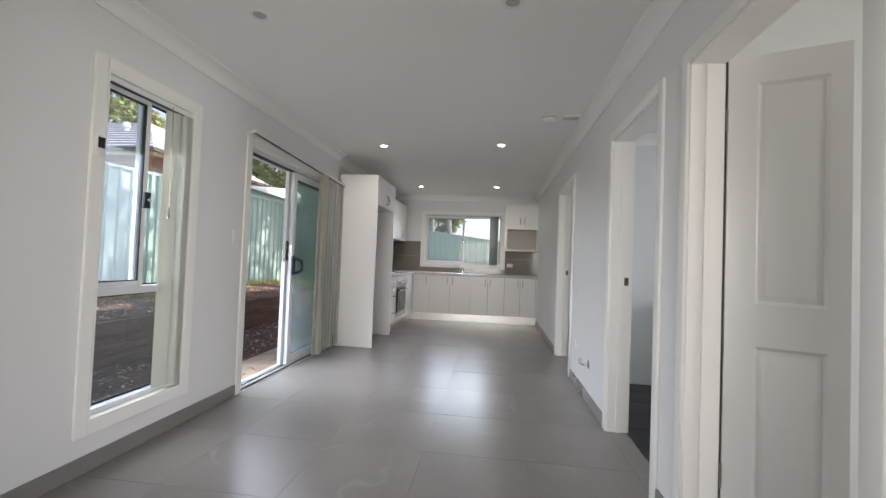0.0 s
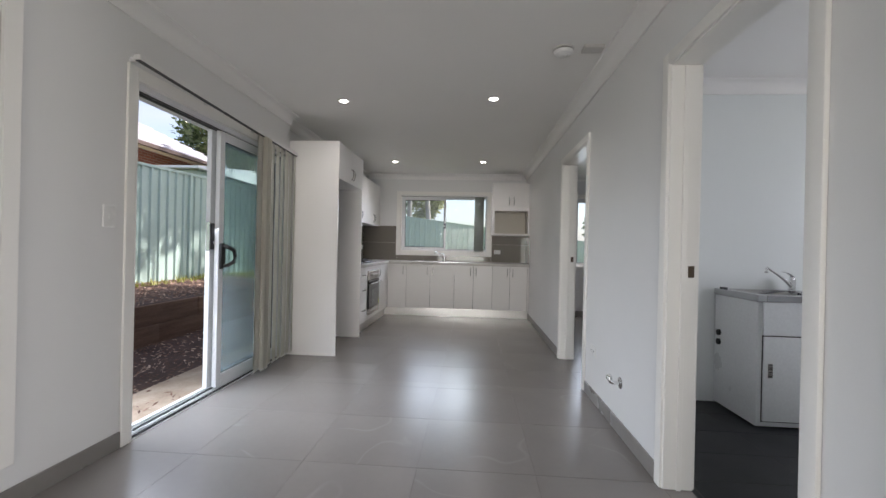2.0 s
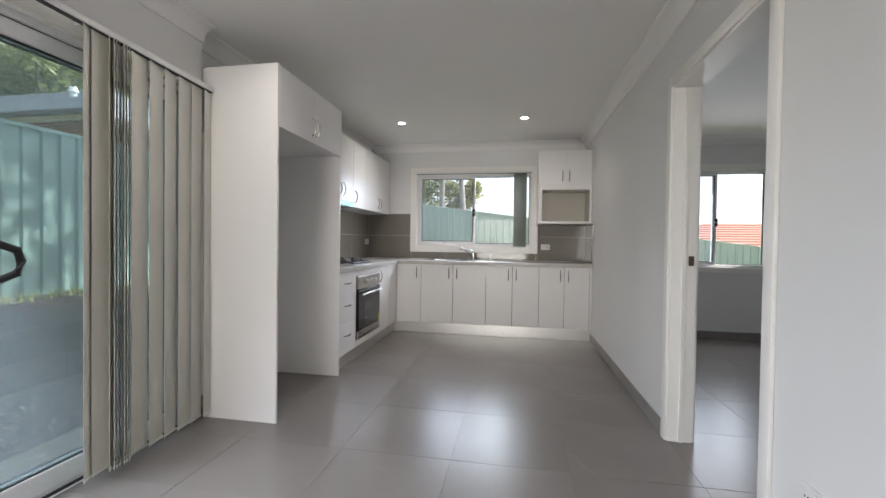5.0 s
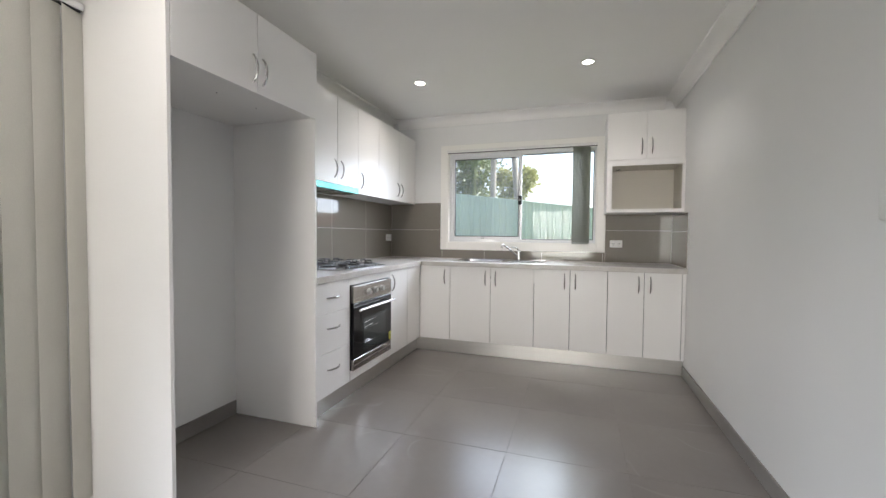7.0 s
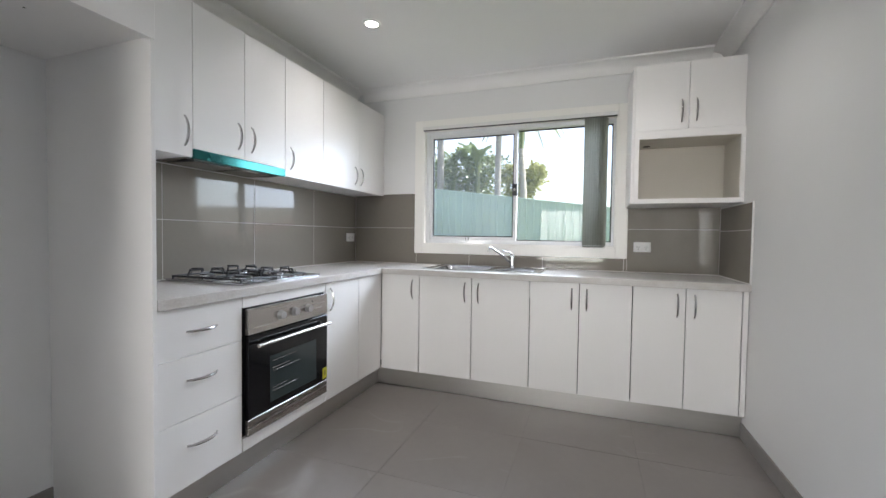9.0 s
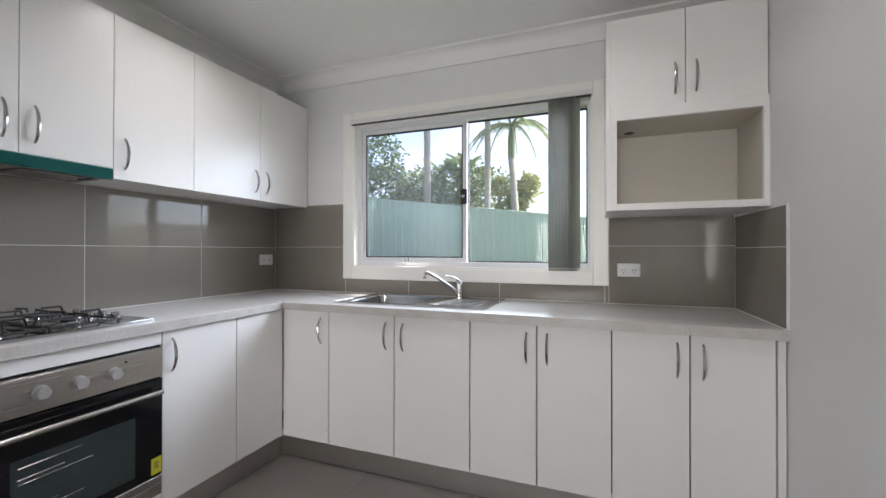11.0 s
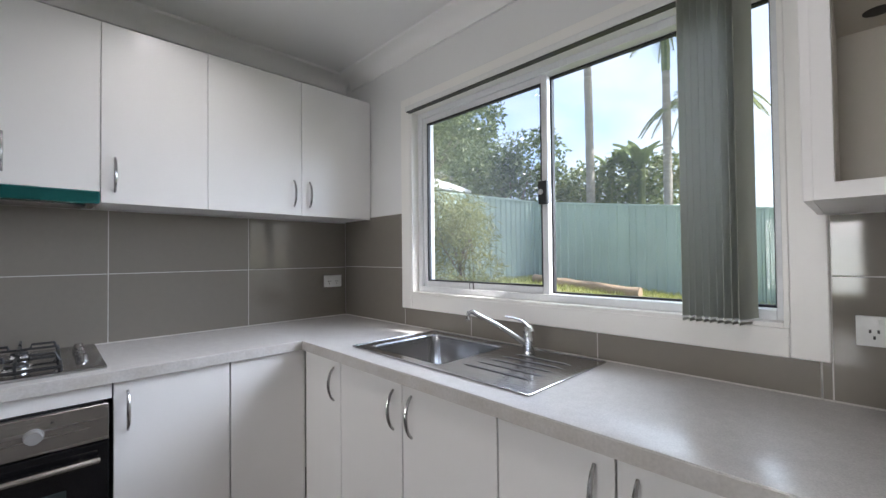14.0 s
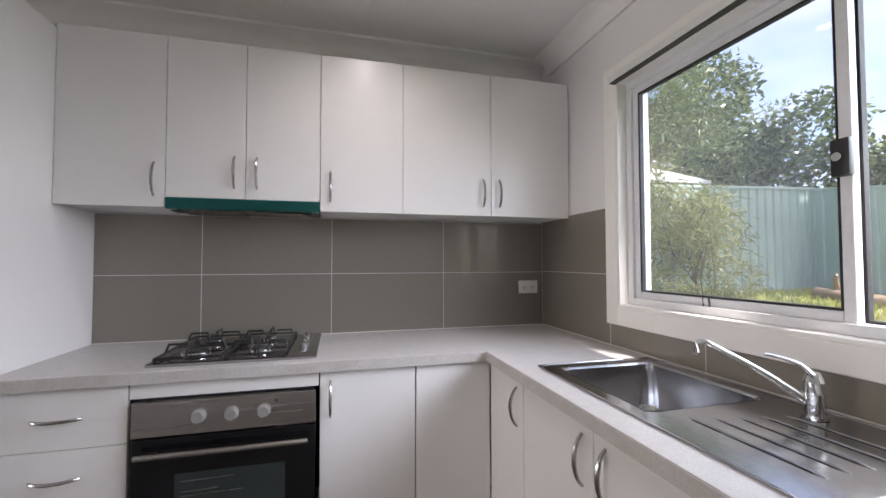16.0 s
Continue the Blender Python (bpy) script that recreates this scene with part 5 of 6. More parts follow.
# gas bayonet low on the wall
t = thing("gas_bayonet", (XR, 3.48, 0.318), "chrome gas bayonet fitting low on the wall", "gas fitting")
part("flange", rod(rod(bmesh.new(), (XR - 0.004, 3.48, 0.318), (XR - 0.0003, 3.48, 0.318), 0.036, seg=28), (XR - 0.012, 3.48, 0.318), (XR - 0.004, 3.48, 0.318), 0.016, 0.03, 28), M_CHROME, t)
part("elbow", tube(bmesh.new(), [(XR - 0.01, 3.48, 0.318), (XR - 0.04, 3.48, 0.318), (XR - 0.058, 3.482, 0.323), (XR - 0.066, 3.486, 0.342)], [0.012, 0.012, 0.013, 0.014], 12), M_CHROME, t)
part("coupling", rod(rod(bmesh.new(), (XR - 0.066, 3.486, 0.338), (XR - 0.069, 3.488, 0.362), 0.0175, seg=16), (XR - 0.069, 3.488, 0.362), (XR - 0.070, 3.488, 0.368), 0.014, 0.012, 16), M_CHROME, t)


# ---- laundry ----
def laundry_tub():
    x0, x1, y0, y1 = 1.825, 2.42, 3.685, 4.15
    t = thing("laundry_tub", ((x0 + x1) / 2, (y0 + y1) / 2, 0), "white metal laundry tub cabinet with a steel trough", "laundry tub")
    cab = part("cabinet", boxes((x0, x1, y0, y1, 0.012, 0.825), bevel=0.006, seg=2), M_TUB, t)
    part("plinth", boxes((x0 + 0.02, x1 - 0.02, y0 + 0.03, y1, 0.0005, 0.0115)), M_BLACK, t, "dark recessed plinth")
    # dark sheet behind the door paints the shade of its gap
    part("shadow_gap", boxes((x0 + 0.03, x1 - 0.025, y0 - 0.0015, y0 - 0.0003, 0.042, 0.608)), M_GAP, cab, "dark sheet standing in for the shaded gap round the door")
    part("apron", boxes((x0 + 0.03, x1 - 0.025, y0 - 0.014, y0 - 0.0003, 0.6085, 0.824), bevel=0.003), M_TUB, cab)
    d = part("door", boxes((x0 + 0.035, x1 - 0.03, y0 - 0.014, y0 - 0.0018, 0.05, 0.60), bevel=0.004, seg=2), M_TUB, cab)
    part("handle", boxes((x0 + 0.06, x0 + 0.09, y0 - 0.019, y0 - 0.0145, 0.335, 0.425), bevel=0.002), M_STEEL, cab, "recessed grey pull")
    for z in (0.475, 0.545):
        part("hose_hole", rod(bmesh.new(), (x0 - 0.012, y1 - 0.06, z), (x0 - 0.0003, y1 - 0.06, z), 0.022, seg=18), M_BLACK, cab, "black rubber hose grommet")
    z = 0.872
    bm = bmesh.new()
    for r in ((x0 - 0.012, x0 + 0.05, y0 - 0.016, y1), (x1 - 0.05, x1 + 0.012, y0 - 0.016, y1), (x0 + 0.05, x1 - 0.05, y0 - 0.016, y0 + 0.05), (x0 + 0.05, x1 - 0.05, y1 - 0.07, y1)):
        box(bm, *r, 0.8255, z, bevel=0.004)
    part("trough_deck", bm, M_SINK, t, "stainless steel trough rim")
    bm = bmesh.new()
    a = [bm.verts.new(p) for p in ((x0 + 0.05, y0 + 0.05, z - 0.004), (x1 - 0.05, y0 + 0.05, z - 0.004), (x1 - 0.05, y1 - 0.07, z - 0.004), (x0 + 0.05, y1 - 0.07, z - 0.004))]
    b = [bm.verts.new(p) for p in ((x0 + 0.07, y0 + 0.07, z - 0.03), (x1 - 0.07, y0 + 0.07, z - 0.03), (x1 - 0.07, y1 - 0.09, z - 0.03), (x0 + 0.07, y1 - 0.09, z - 0.03))]
    for k in range(4):
        bm.faces.new((a[k], a[(k + 1) % 4], b[(k + 1) % 4], b[k]))
    bm.faces.new(b)
    part("trough", bm, M_SINK, t, "stainless steel trough")
    part("plug", rod(bmesh.new(), (x0 + 0.03, y1 - 0.05, z), (x0 + 0.03, y1 - 0.05, z + 0.012), 0.025, seg=20), M_BLACK, t, "black rubber plug")


laundry_tub()
tap((2.33, 4.085, 0.872), (2.05, 3.93, 1.03), (2.22, 4.03, 1.012), "laundry_tap", "chrome mixer tap behind the laundry tub")


# ---- outdoors ----
def ground_z(x, y):
    s = min(1, max(0, (y - 8.8) / 5.6))
    s = s * s * (3 - 2 * s)
    yard = -0.1 + s * (0.83 - 0.08 * (min(max(x, -6.2), 9) + 5.5))
    bed = 0.375 + 0.07 * min(1, max(0, (-x - 4.0) / 1.5))
    low = bed if x < -3.93 else -0.1
    if y > 10.2:
        low = -0.2
    return max(yard, low) if -8 < x < 12 and y < 16 else max(min(yard, 0.5), -0.6) if y >= 16 else low


M_SOIL = surface("garden_soil", (0.085, 0.048, 0.036), 0.95, vary=0.12, scale=3, fine=45, fine_vary=0.25, bump=0.5, tone=(0.04, 0.023, 0.019))
M_CHIP = surface("mulch_chips", (0.32, 0.225, 0.17), 0.9, vary=0.1, fine=30, fine_vary=0.2, bump=0.2)
n, l = M_CHIP.node_tree.nodes, M_CHIP.node_tree.links
geo = n.new("ShaderNodeNewGeometry")
cr = n.new("ShaderNodeValToRGB")
cr.color_ramp.elements[0].color, cr.color_ramp.elements[1].color = (0.11, 0.058, 0.04, 1), (0.62, 0.46, 0.35, 1)
mid_tone = cr.color_ramp.elements.new(0.55)
mid_tone.color = (0.20, 0.11, 0.075, 1)
l.new(geo.outputs["Random Per Island"], cr.inputs["Fac"])
l.new(cr.outputs[0], n["Principled BSDF"].inputs["Base Color"])
M_GRASS = surface("lawn_soil", (0.17, 0.20, 0.04), 0.9, vary=0.15, scale=0.9, fine=30, fine_vary=0.25, bump=0.4, tone=(0.17, 0.14, 0.06))
M_BLADE = leaf_mat("grass_blades", (0.30, 0.34, 0.06), (0.50, 0.48, 0.15))
M_CONC = surface("path_concrete", (0.40, 0.315, 0.235), 0.85, vary=0.10, scale=5, fine=60, fine_vary=0.12, bump=0.15, tone=(0.27, 0.19, 0.135))
M_SLEEPER = surface("sleeper_timber", (0.19, 0.105, 0.068), 0.85, vary=0.1, scale=3, fine=40, fine_vary=0.22, bump=0.35, stretch=(6, 0.5, 6), tone=(0.10, 0.055, 0.037), random_tint=0.15)
M_FENCE = surface("green_steel_fence", (0.40, 0.505, 0.455), 0.42, vary=0.05, scale=1.2, fine=25, fine_vary=0.04, bump=0.004, random_tint=0.03)
M_RTILE = surface("grey_roof_tile", (0.43, 0.41, 0.45), 0.6, vary=0.08, scale=4, fine=20, fine_vary=0.12, bump=0.1)
M_RRED = surface("terracotta_roof_tile", (0.42, 0.16, 0.10), 0.75, vary=0.08, scale=4, fine=20, fine_vary=0.12, bump=0.1)
M_GUTTER = surface("dark_gutter", (0.10, 0.07, 0.06), 0.5, vary=0.05)
M_FASCIA = surface("timber_fascia", (0.52, 0.40, 0.26), 0.6, vary=0.05)
M_BARK = surface("tree_bark", (0.15, 0.11, 0.085), 0.9, vary=0.12, scale=6, fine=30, fine_vary=0.2, bump=0.4, stretch=(3, 3, 0.6))
M_LOG = surface("weathered_log", (0.38, 0.27, 0.18), 0.9, vary=0.12, scale=6, fine=30, fine_vary=0.2, bump=0.3, stretch=(0.6, 3, 3))
M_PALM = surface("palm_trunk", (0.33, 0.30, 0.27), 0.85, vary=0.08, scale=2, fine=14, fine_vary=0.15, bump=0.2, stretch=(0.5, 0.5, 6))
M_DARKWIN = surface("far_window_glass", (0.09, 0.11, 0.13), 0.1, vary=0.1, bump=0)
M_LEAF_D = leaf_mat("leaves_dark", (0.045, 0.075, 0.03), (0.16, 0.20, 0.09), 0.25)
M_LEAF_M = leaf_mat("leaves_mid", (0.075, 0.11, 0.04), (0.22, 0.25, 0.10), 0.4)
M_LEAF_Y = leaf_mat("leaves_yellow_green", (0.20, 0.22, 0.07), (0.45, 0.44, 0.20), 0.45)
M_LEAF_B = leaf_mat("broad_leaves", (0.16, 0.22, 0.09), (0.34, 0.40, 0.20), 0.4, 0.5)
M_LEAF_W = leaf_mat("leaves_wispy", (0.14, 0.16, 0.05), (0.34, 0.34, 0.15), 0.5, 0.5)
M_FROND = leaf_mat("palm_fronds", (0.12, 0.16, 0.06), (0.30, 0.33, 0.15), 0.4, 0.5)

xs = sorted({-600, -250, -100, -50, -25, -15, -10, -8.02, -7.98, *[-7.5 + 0.25 * i for i in range(15)], -3.99, -3.94, -3.92, *[-3.6 + 0.3 * i for i in range(26)], 5, 7, 9, 11.9, 12.1, 20, 40, 80, 200, 600})
ysg = sorted({-600, -250, -100, -40, -15, -6, -3, *[-1 + 0.5 * i for i in range(19)], *[8.6 + 0.35 * i for i in range(21)], 15.9, 16.1, 18, 22, 30, 45, 80, 150, 300, 600})
bm = bmesh.new()
grid = [[bm.verts.new((x, y, ground_z(x, y) + (0.012 * noise.noise(Vector((x * 1.7, y * 1.7, 0))) if -9 < x < 6 and y > 8.7 else 0))) for x in xs] for y in ysg]
for j in range(len(ysg) - 1):
    for i in range(len(xs) - 1):
        bm.faces.new((grid[j][i], grid[j][i + 1], grid[j + 1][i + 1], grid[j + 1][i]))
for f in bm.faces:
    c = f.calc_center_median()
    f.material_index = 1 if (-8 < c.x < -2 and c.y < 8.9) else 0
g = solid("ground", bm, M_GRASS, "grassy back yard and dark garden soil", "ground", "structure")
g.data.materials.append(M_SOIL)

t = thing("pavement_path", (-2.42, 4, -0.1), "weathered concrete path along the house wall", "path", kind="structure")
yy = -2.4
while yy < 9.0:
    part("slab", boxes((-2.655, XL - TW - 0.002, yy, yy + 1.195, -0.14, -0.06), bevel=0.006), M_CONC, t)
    yy += 1.2

t = thing("retaining_wall", (-3.9, 4, -0.1), "low retaining wall of two rough timber sleepers", "retaining wall")
yy = -4.0
k = 0
while yy < 10.5:
    for r, (z0, z1) in enumerate(((-0.13, 0.128), (0.131, 0.375))):
        o = 0.7 if r else 0.0
        part("sleeper", boxes((-3.925 + 0.006 * ((k + r) % 3), -3.85 + 0.006 * ((k + r) % 2), yy + o, yy + o + 2.394, z0, z1), bevel=0.008, seg=2), M_SLEEPER, t)
    yy += 2.4
    k += 1
for py in (-1.6, 0.8, 3.2, 5.6, 8.0):
    part("post", boxes((-4.0, -3.93, py - 0.04, py + 0.04, -0.3, 0.36), bevel=0.004), M_SLEEPER, t)


def chips(count, area, zf, seed, size):
    """Loose bark chips and dry leaves lying on soil."""
    rnd = random.Random(seed)
    verts, faces = [], []
    for _ in range(count):
        x, y = rnd.uniform(area[0], area[1]), rnd.uniform(area[2], area[3])
        a = rnd.uniform(0, math.pi)
        le, wd = rnd.uniform(0.5, 1.5) * size, rnd.uniform(0.2, 0.5) * size
        u, v = Vector((math.cos(a), math.sin(a), rnd.uniform(-0.35, 0.35))), Vector((-math.sin(a), math.cos(a), rnd.uniform(-0.3, 0.3)))
        c = Vector((x, y, zf(x, y) + 0.006 + rnd.uniform(0, 0.012)))
        i = len(verts)
        h = Vector((0, 0, 0.005))
        verts += [c - u * le - v * wd * 0.5, c - v * wd, c + u * le, c + v * wd, c + h]
        faces += [(i, i + 1, i + 4), (i + 1, i + 2, i + 4), (i + 2, i + 3, i + 4), (i + 3, i, i + 4), (i + 3, i + 2, i + 1, i)]
    me = bpy.data.meshes.new("mulch")
    me.from_pydata([tuple(v) for v in verts], [], faces)
    return me


for area, count, seed in (((-3.84, -2.66, 1.0, 9.0), 2900, 3), ((-5.6, -3.94, 1.0, 9.8), 5600, 4)):
    me = chips(count, area, ground_z, seed, 0.024)
    me.materials.append(M_CHIP)
    tagged(new("mulch", me), "loose brown bark mulch on dark soil", "mulch", kind="stuff")

me = chips(170, (-2.64, -2.15, 1.5, 8.0), lambda x, y: -0.062, 9, 0.026)
me.materials.append(M_CHIP)
tagged(new("leaf_litter", me), "dry leaves scattered on the concrete path", "leaf litter", kind="stuff")


def blades(count, area, seed):
    rnd = random.Random(seed)
    verts, faces = [], []
    for _ in range(count):
        x, y = rnd.uniform(area[0], area[1]), rnd.uniform(area[2], area[3])
        if noise.noise(Vector((x * 0.8, y * 0.8, 3))) < -0.25:
            continue
        c = Vector((x, y, ground_z(x, y) - 0.01))
        a = rnd.uniform(0, 6.28)
        w = Vector((math.cos(a), math.sin(a), 0)) * 0.012
        tip = c + Vector((rnd.uniform(-0.05, 0.05), rnd.uniform(-0.05, 0.05), rnd.uniform(0.05, 0.13)))
        i = len(verts)
        verts += [c - w, c + w, tip]
        faces.append((i, i + 1, i + 2))
    me = bpy.data.meshes.new("grass")
    me.from_pydata([tuple(v) for v in verts], [], faces)
    me.materials.append(M_BLADE)
    return tagged(new("grass", me), "uneven sunlit green grass in the back yard", "grass", kind="stuff")


blades(26000, (-5.45, 3.0, 9.2, 15.65), 5)
blades(900, (-5.5, -5.1, 2.0, 9.0), 6)


def fence(name, a, b, top_a, top_b, height, face, label):
    """Ribbed steel panels between posts, with a capping rail; the tops run from top_a to top_b."""
    a, b = Vector((*a, 0)), Vector((*b, 0))
    length = (b - a).length
    u = (b - a).normalized()
    out = Vector((*face, 0))
    t = thing(name, (a.x, a.y, top_a - height), label, "fence")
    n_pan = max(1, round(length / 2.36))
    w = length / n_pan
    prof = [(0, 0), (0.085, 0), (0.1, 0.032), (0.135, 0.032), (0.15, 0)]
    for i in range(n_pan):
        s0 = i * w + 0.025
        pts = []
        s = 0
        while s < w - 0.05:
            pts += [(s + p, q) for p, q in prof if s + p < w - 0.05]
            s += 0.197
        pts.append((w - 0.05, 0))
        bm = bmesh.new()
        cols = []
        for p, q in pts:
            f = (s0 + p) / length
            zt = top_a + (top_b - top_a) * f - 0.03
            base = a + u * (s0 + p)
            zb = min(zt - height, ground_z(base.x, base.y) - 0.04)
            col = []
            for off in (0.003, 0.0):
                c = base + out * (q + off)
                col += [bm.verts.new((c.x, c.y, zb)), bm.verts.new((c.x, c.y, zt))]
            cols.append(col)
        for c0, c1 in zip(cols, cols[1:]):
            bm.faces.new((c0[0], c1[0], c1[1], c0[1]))
            bm.faces.new((c0[2], c0[3], c1[3], c1[2]))
        part("panel", bm, M_FENCE, t)
        bm = bmesh.new()
        za, zb_ = (top_a + (top_b - top_a) * (s0 - 0.02) / length, top_a + (top_b - top_a) * (s0 + w - 0.03) / length)
        p, q = a + u * (s0 - 0.02), a + u * (s0 + w - 0.03)
        rings = []
        for e, z in ((p, za), (q, zb_)):
            rings.append([bm.verts.new((e.x + out.x * d, e.y + out.y * d, z + h)) for d, h in ((-0.022, -0.045), (0.04, -0.045), (0.04, -0.004), (0.03, 0.0), (-0.012, 0.0), (-0.022, -0.004))])
        for k in range(6):
            bm.faces.new((rings[0][k], rings[0][(k + 1) % 6], rings[1][(k + 1) % 6], rings[1][k]))
        bm.faces.new(rings[0])
        bm.faces.new(rings[1][::-1])
        part("top_rail", bm, M_FENCE, t)
    for i in range(n_pan + 1):
        c = a + u * (i * w)
        zt = top_a + (top_b - top_a) * i / n_pan
        bm = boxes((-0.03, 0.03, -0.022, 0.05, min(zt - height, ground_z(c.x, c.y)) - 0.1, zt + 0.004), bevel=0.004)
        m = Matrix(((u.x, out.x, 0, c.x), (u.y, out.y, 0, c.y), (0, 0, 1, 0), (0, 0, 0, 1)))
        bmesh.ops.transform(bm, matrix=m, verts=bm.verts[:])
        part("post", bm, M_FENCE, t)
    return t


fence("side_fence", (-5.5, -4.0), (-5.5, 15.7), 2.10, 2.68, 2.0, (1, 0), "pale green ribbed steel boundary fence, sunlit with dappled shade")
fence("back_fence", (-5.47, 15.72), (11.1, 15.72), 2.66, 0.62, 1.75, (0, -1), "pale green ribbed steel back fence in shade")

# log on the grass
t = thing("log", (-3.5, 14.45, ground_z(-3.5, 14.45)), "weathered brown log lying on the grass", "log")
bm = bmesh.new()
rnd = random.Random(8)
pts = [(-4.75 + i * 0.26, 14.6 - i * 0.02 + rnd.uniform(-0.02, 0.02), ground_z(-4.75 + i * 0.26, 14.6) + 0.085 + rnd.uniform(-0.01, 0.01)) for i in range(10)]
tube(bm, pts, [0.095 + rnd.uniform(-0.012, 0.012) for _ in pts], 12)
part("trunk", bm, M_LOG, t)
bm = bmesh.new()
tube(bm, [(-4.45, 14.6, ground_z(-4.45, 14.6) + 0.2), (-4.42, 14.5, ground_z(-4.4, 14.8) + 0.36), (-4.36, 14.45, ground_z(-4.4, 14.8) + 0.42)], [0.05, 0.035, 0.02], 8)
part("branch_stub", bm, M_LOG, t)


# ---- plants ----
def leaves(blobs, count, size, material, seed, long=2.0, droop=0.0):
    """A crown: leaves scattered through overlapping clumps, denser near each clump's skin."""
    rnd = random.Random(seed)
    weights = [r ** 2 for _, r in blobs]
    verts, faces = [], []
    for _ in range(count):
        (c, r), = rnd.choices(blobs, weights)
        d = Vector((rnd.gauss(0, 1), rnd.gauss(0, 1), rnd.gauss(0, 1))).normalized()
        p = Vector(c) + d * r * rnd.uniform(0.55, 1.05) * (1 + 0.25 * noise.noise(d * 2.3 + Vector(c)))
        s = size * rnd.uniform(0.6, 1.3)
        u = Vector((rnd.gauss(0, 1), rnd.gauss(0, 1), rnd.gauss(0, 0.6) - droop)).normalized()
        v = u.cross(Vector((rnd.gauss(0, 1), rnd.gauss(0, 1), rnd.gauss(0, 1)))).normalized() * s / long
        i = len(verts)
        verts += [p, p + u * s * 0.5 + v * 0.5, p + u * s, p + u * s * 0.5 - v * 0.5]
        faces.append((i, i + 1, i + 2, i + 3))
    me = bpy.data.meshes.new("crown")
    me.from_pydata([tuple(v) for v in verts], [], faces)
    me.materials.append(material)
    return me


def tree(name, base, height, trunk_r, blobs, count, size, material, seed, label, long=2.0, droop=0.0, category="tree"):
    """A tapered trunk with limbs that reach into each clump of the crown."""
    b = Vector(base)
    t = thing(name, b, label, category)
    rnd = random.Random(seed)
    bm = bmesh.new()
    n = 7
    line = [b + Vector((rnd.uniform(-0.1, 0.1) * i * 0.4, rnd.uniform(-0.1, 0.1) * i * 0.4, height * 0.75 * i / (n - 1) - (0.2 if i == 0 else 0))) for i in range(n)]
    tube(bm, line, [trunk_r * (1 - 0.75 * i / (n - 1)) for i in range(n)], 9)
    for c, r in blobs:
        k = rnd.randint(2, n - 2)
        s = line[k]
        e = Vector(c)
        m = (s + e) / 2 + Vector((rnd.uniform(-0.2, 0.2), rnd.uniform(-0.2, 0.2), -0.1))
        tube(bm, [s, m, e], [trunk_r * 0.4, trunk_r * 0.25, trunk_r * 0.08], 6)
    part("trunk", bm, M_BARK, t)
    me = leaves([((c[0] - b.x, c[1] - b.y, c[2] - b.z), r) for c, r in blobs], count, size, material, seed, long, droop)
    crown = new("crown", me)
    crown.parent = t
    return t


def clumps(centre, spread, n, r, seed):
    rnd = random.Random(seed)
    return [((centre[0] + rnd.uniform(-1, 1) * spread[0], centre[1] + rnd.uniform(-1, 1) * spread[1], centre[2] + rnd.uniform(-1, 1) * spread[2]), r * rnd.uniform(0.7, 1.3)) for _ in range(n)]


# behind the back fence
tree("garden_tree", (-7.6, 17.6, 0.3), 4.0, 0.12, clumps((-7.4, 17.6, 3.2), (1.9, 0.8, 1.0), 12, 0.75, 21), 9000, 0.17, M_LEAF_D, 21, "dense dark glossy-leaved tree behind the fence")
tree("garden_tree", (-4.6, 18.2, 0.2), 3.4, 0.10, clumps((-4.6, 18.2, 2.6), (1.6, 0.8, 0.8), 10, 0.7, 22), 7000, 0.17, M_LEAF_M, 22, "bushy green tree behind the fence")
tree("yellowing_tree", (-1.85, 17.3, 0.1), 2.9, 0.06, clumps((-1.9, 17.3, 2.75), (0.38, 0.4, 0.55), 8, 0.34, 23), 2600, 0.16, M_LEAF_Y, 23, "small yellow-green tree among the palms behind the fence")
tree("fine_leaved_tree", (-7.4, 13.4, 0.4), 5.0, 0.13, clumps((-7.2, 13.6, 3.9), (1.2, 1.3, 1.2), 13, 0.75, 24), 15000, 0.13, M_LEAF_M, 24, "tall fine-leaved tree over the side fence", 5.0, 0.5)
tree("fine_leaved_tree", (-9.5, 18.5, 0.4), 6.0, 0.13, clumps((-9.6, 18.5, 4.4), (1.6, 1.3, 1.4), 12, 0.85, 25), 9000, 0.15, M_LEAF_M, 25, "tall fine-leaved tree over the side fence", 5.0, 0.5)
tree("wispy_shrub", (-4.75, 12.2, 0.45), 1.9, 0.035, clumps((-4.8, 12.0, 1.35), (0.5, 1.0, 0.85), 20, 0.40, 26), 9500, 0.19, M_LEAF_W, 26, "wispy yellow-green shrub against the side fence", 12.0, 0.7, "shrub")
tree("wispy_shrub", (-4.9, 10.7, 0.35), 2.5, 0.035, clumps((-4.95, 10.7, 1.9), (0.4, 0.6, 1.1), 15, 0.40, 27), 7000, 0.19, M_LEAF_W, 27, "wispy yellow-green shrub against the side fence", 12.0, 0.7, "shrub")
# over the side fence, seen from the living room
tree("gum_tree", (-21.6, 18.3, 0), 11.0, 0.3, clumps((-21.6, 18.3, 8.7), (2.5, 2.3, 1.6), 15, 1.1, 31), 9000, 0.36, M_LEAF_Y, 31, "sunlit pale green gum tree behind the neighbouring house", 2.5, 0.4)
tree("garden_tree", (-11.6, 19.0, 0.2), 7.0, 0.2, clumps((-11.6, 19.0, 5.2), (1.5, 1.3, 1.9), 12, 1.0, 32), 9000, 0.26, M_LEAF_D, 32, "dark green tree beside the neighbouring house")
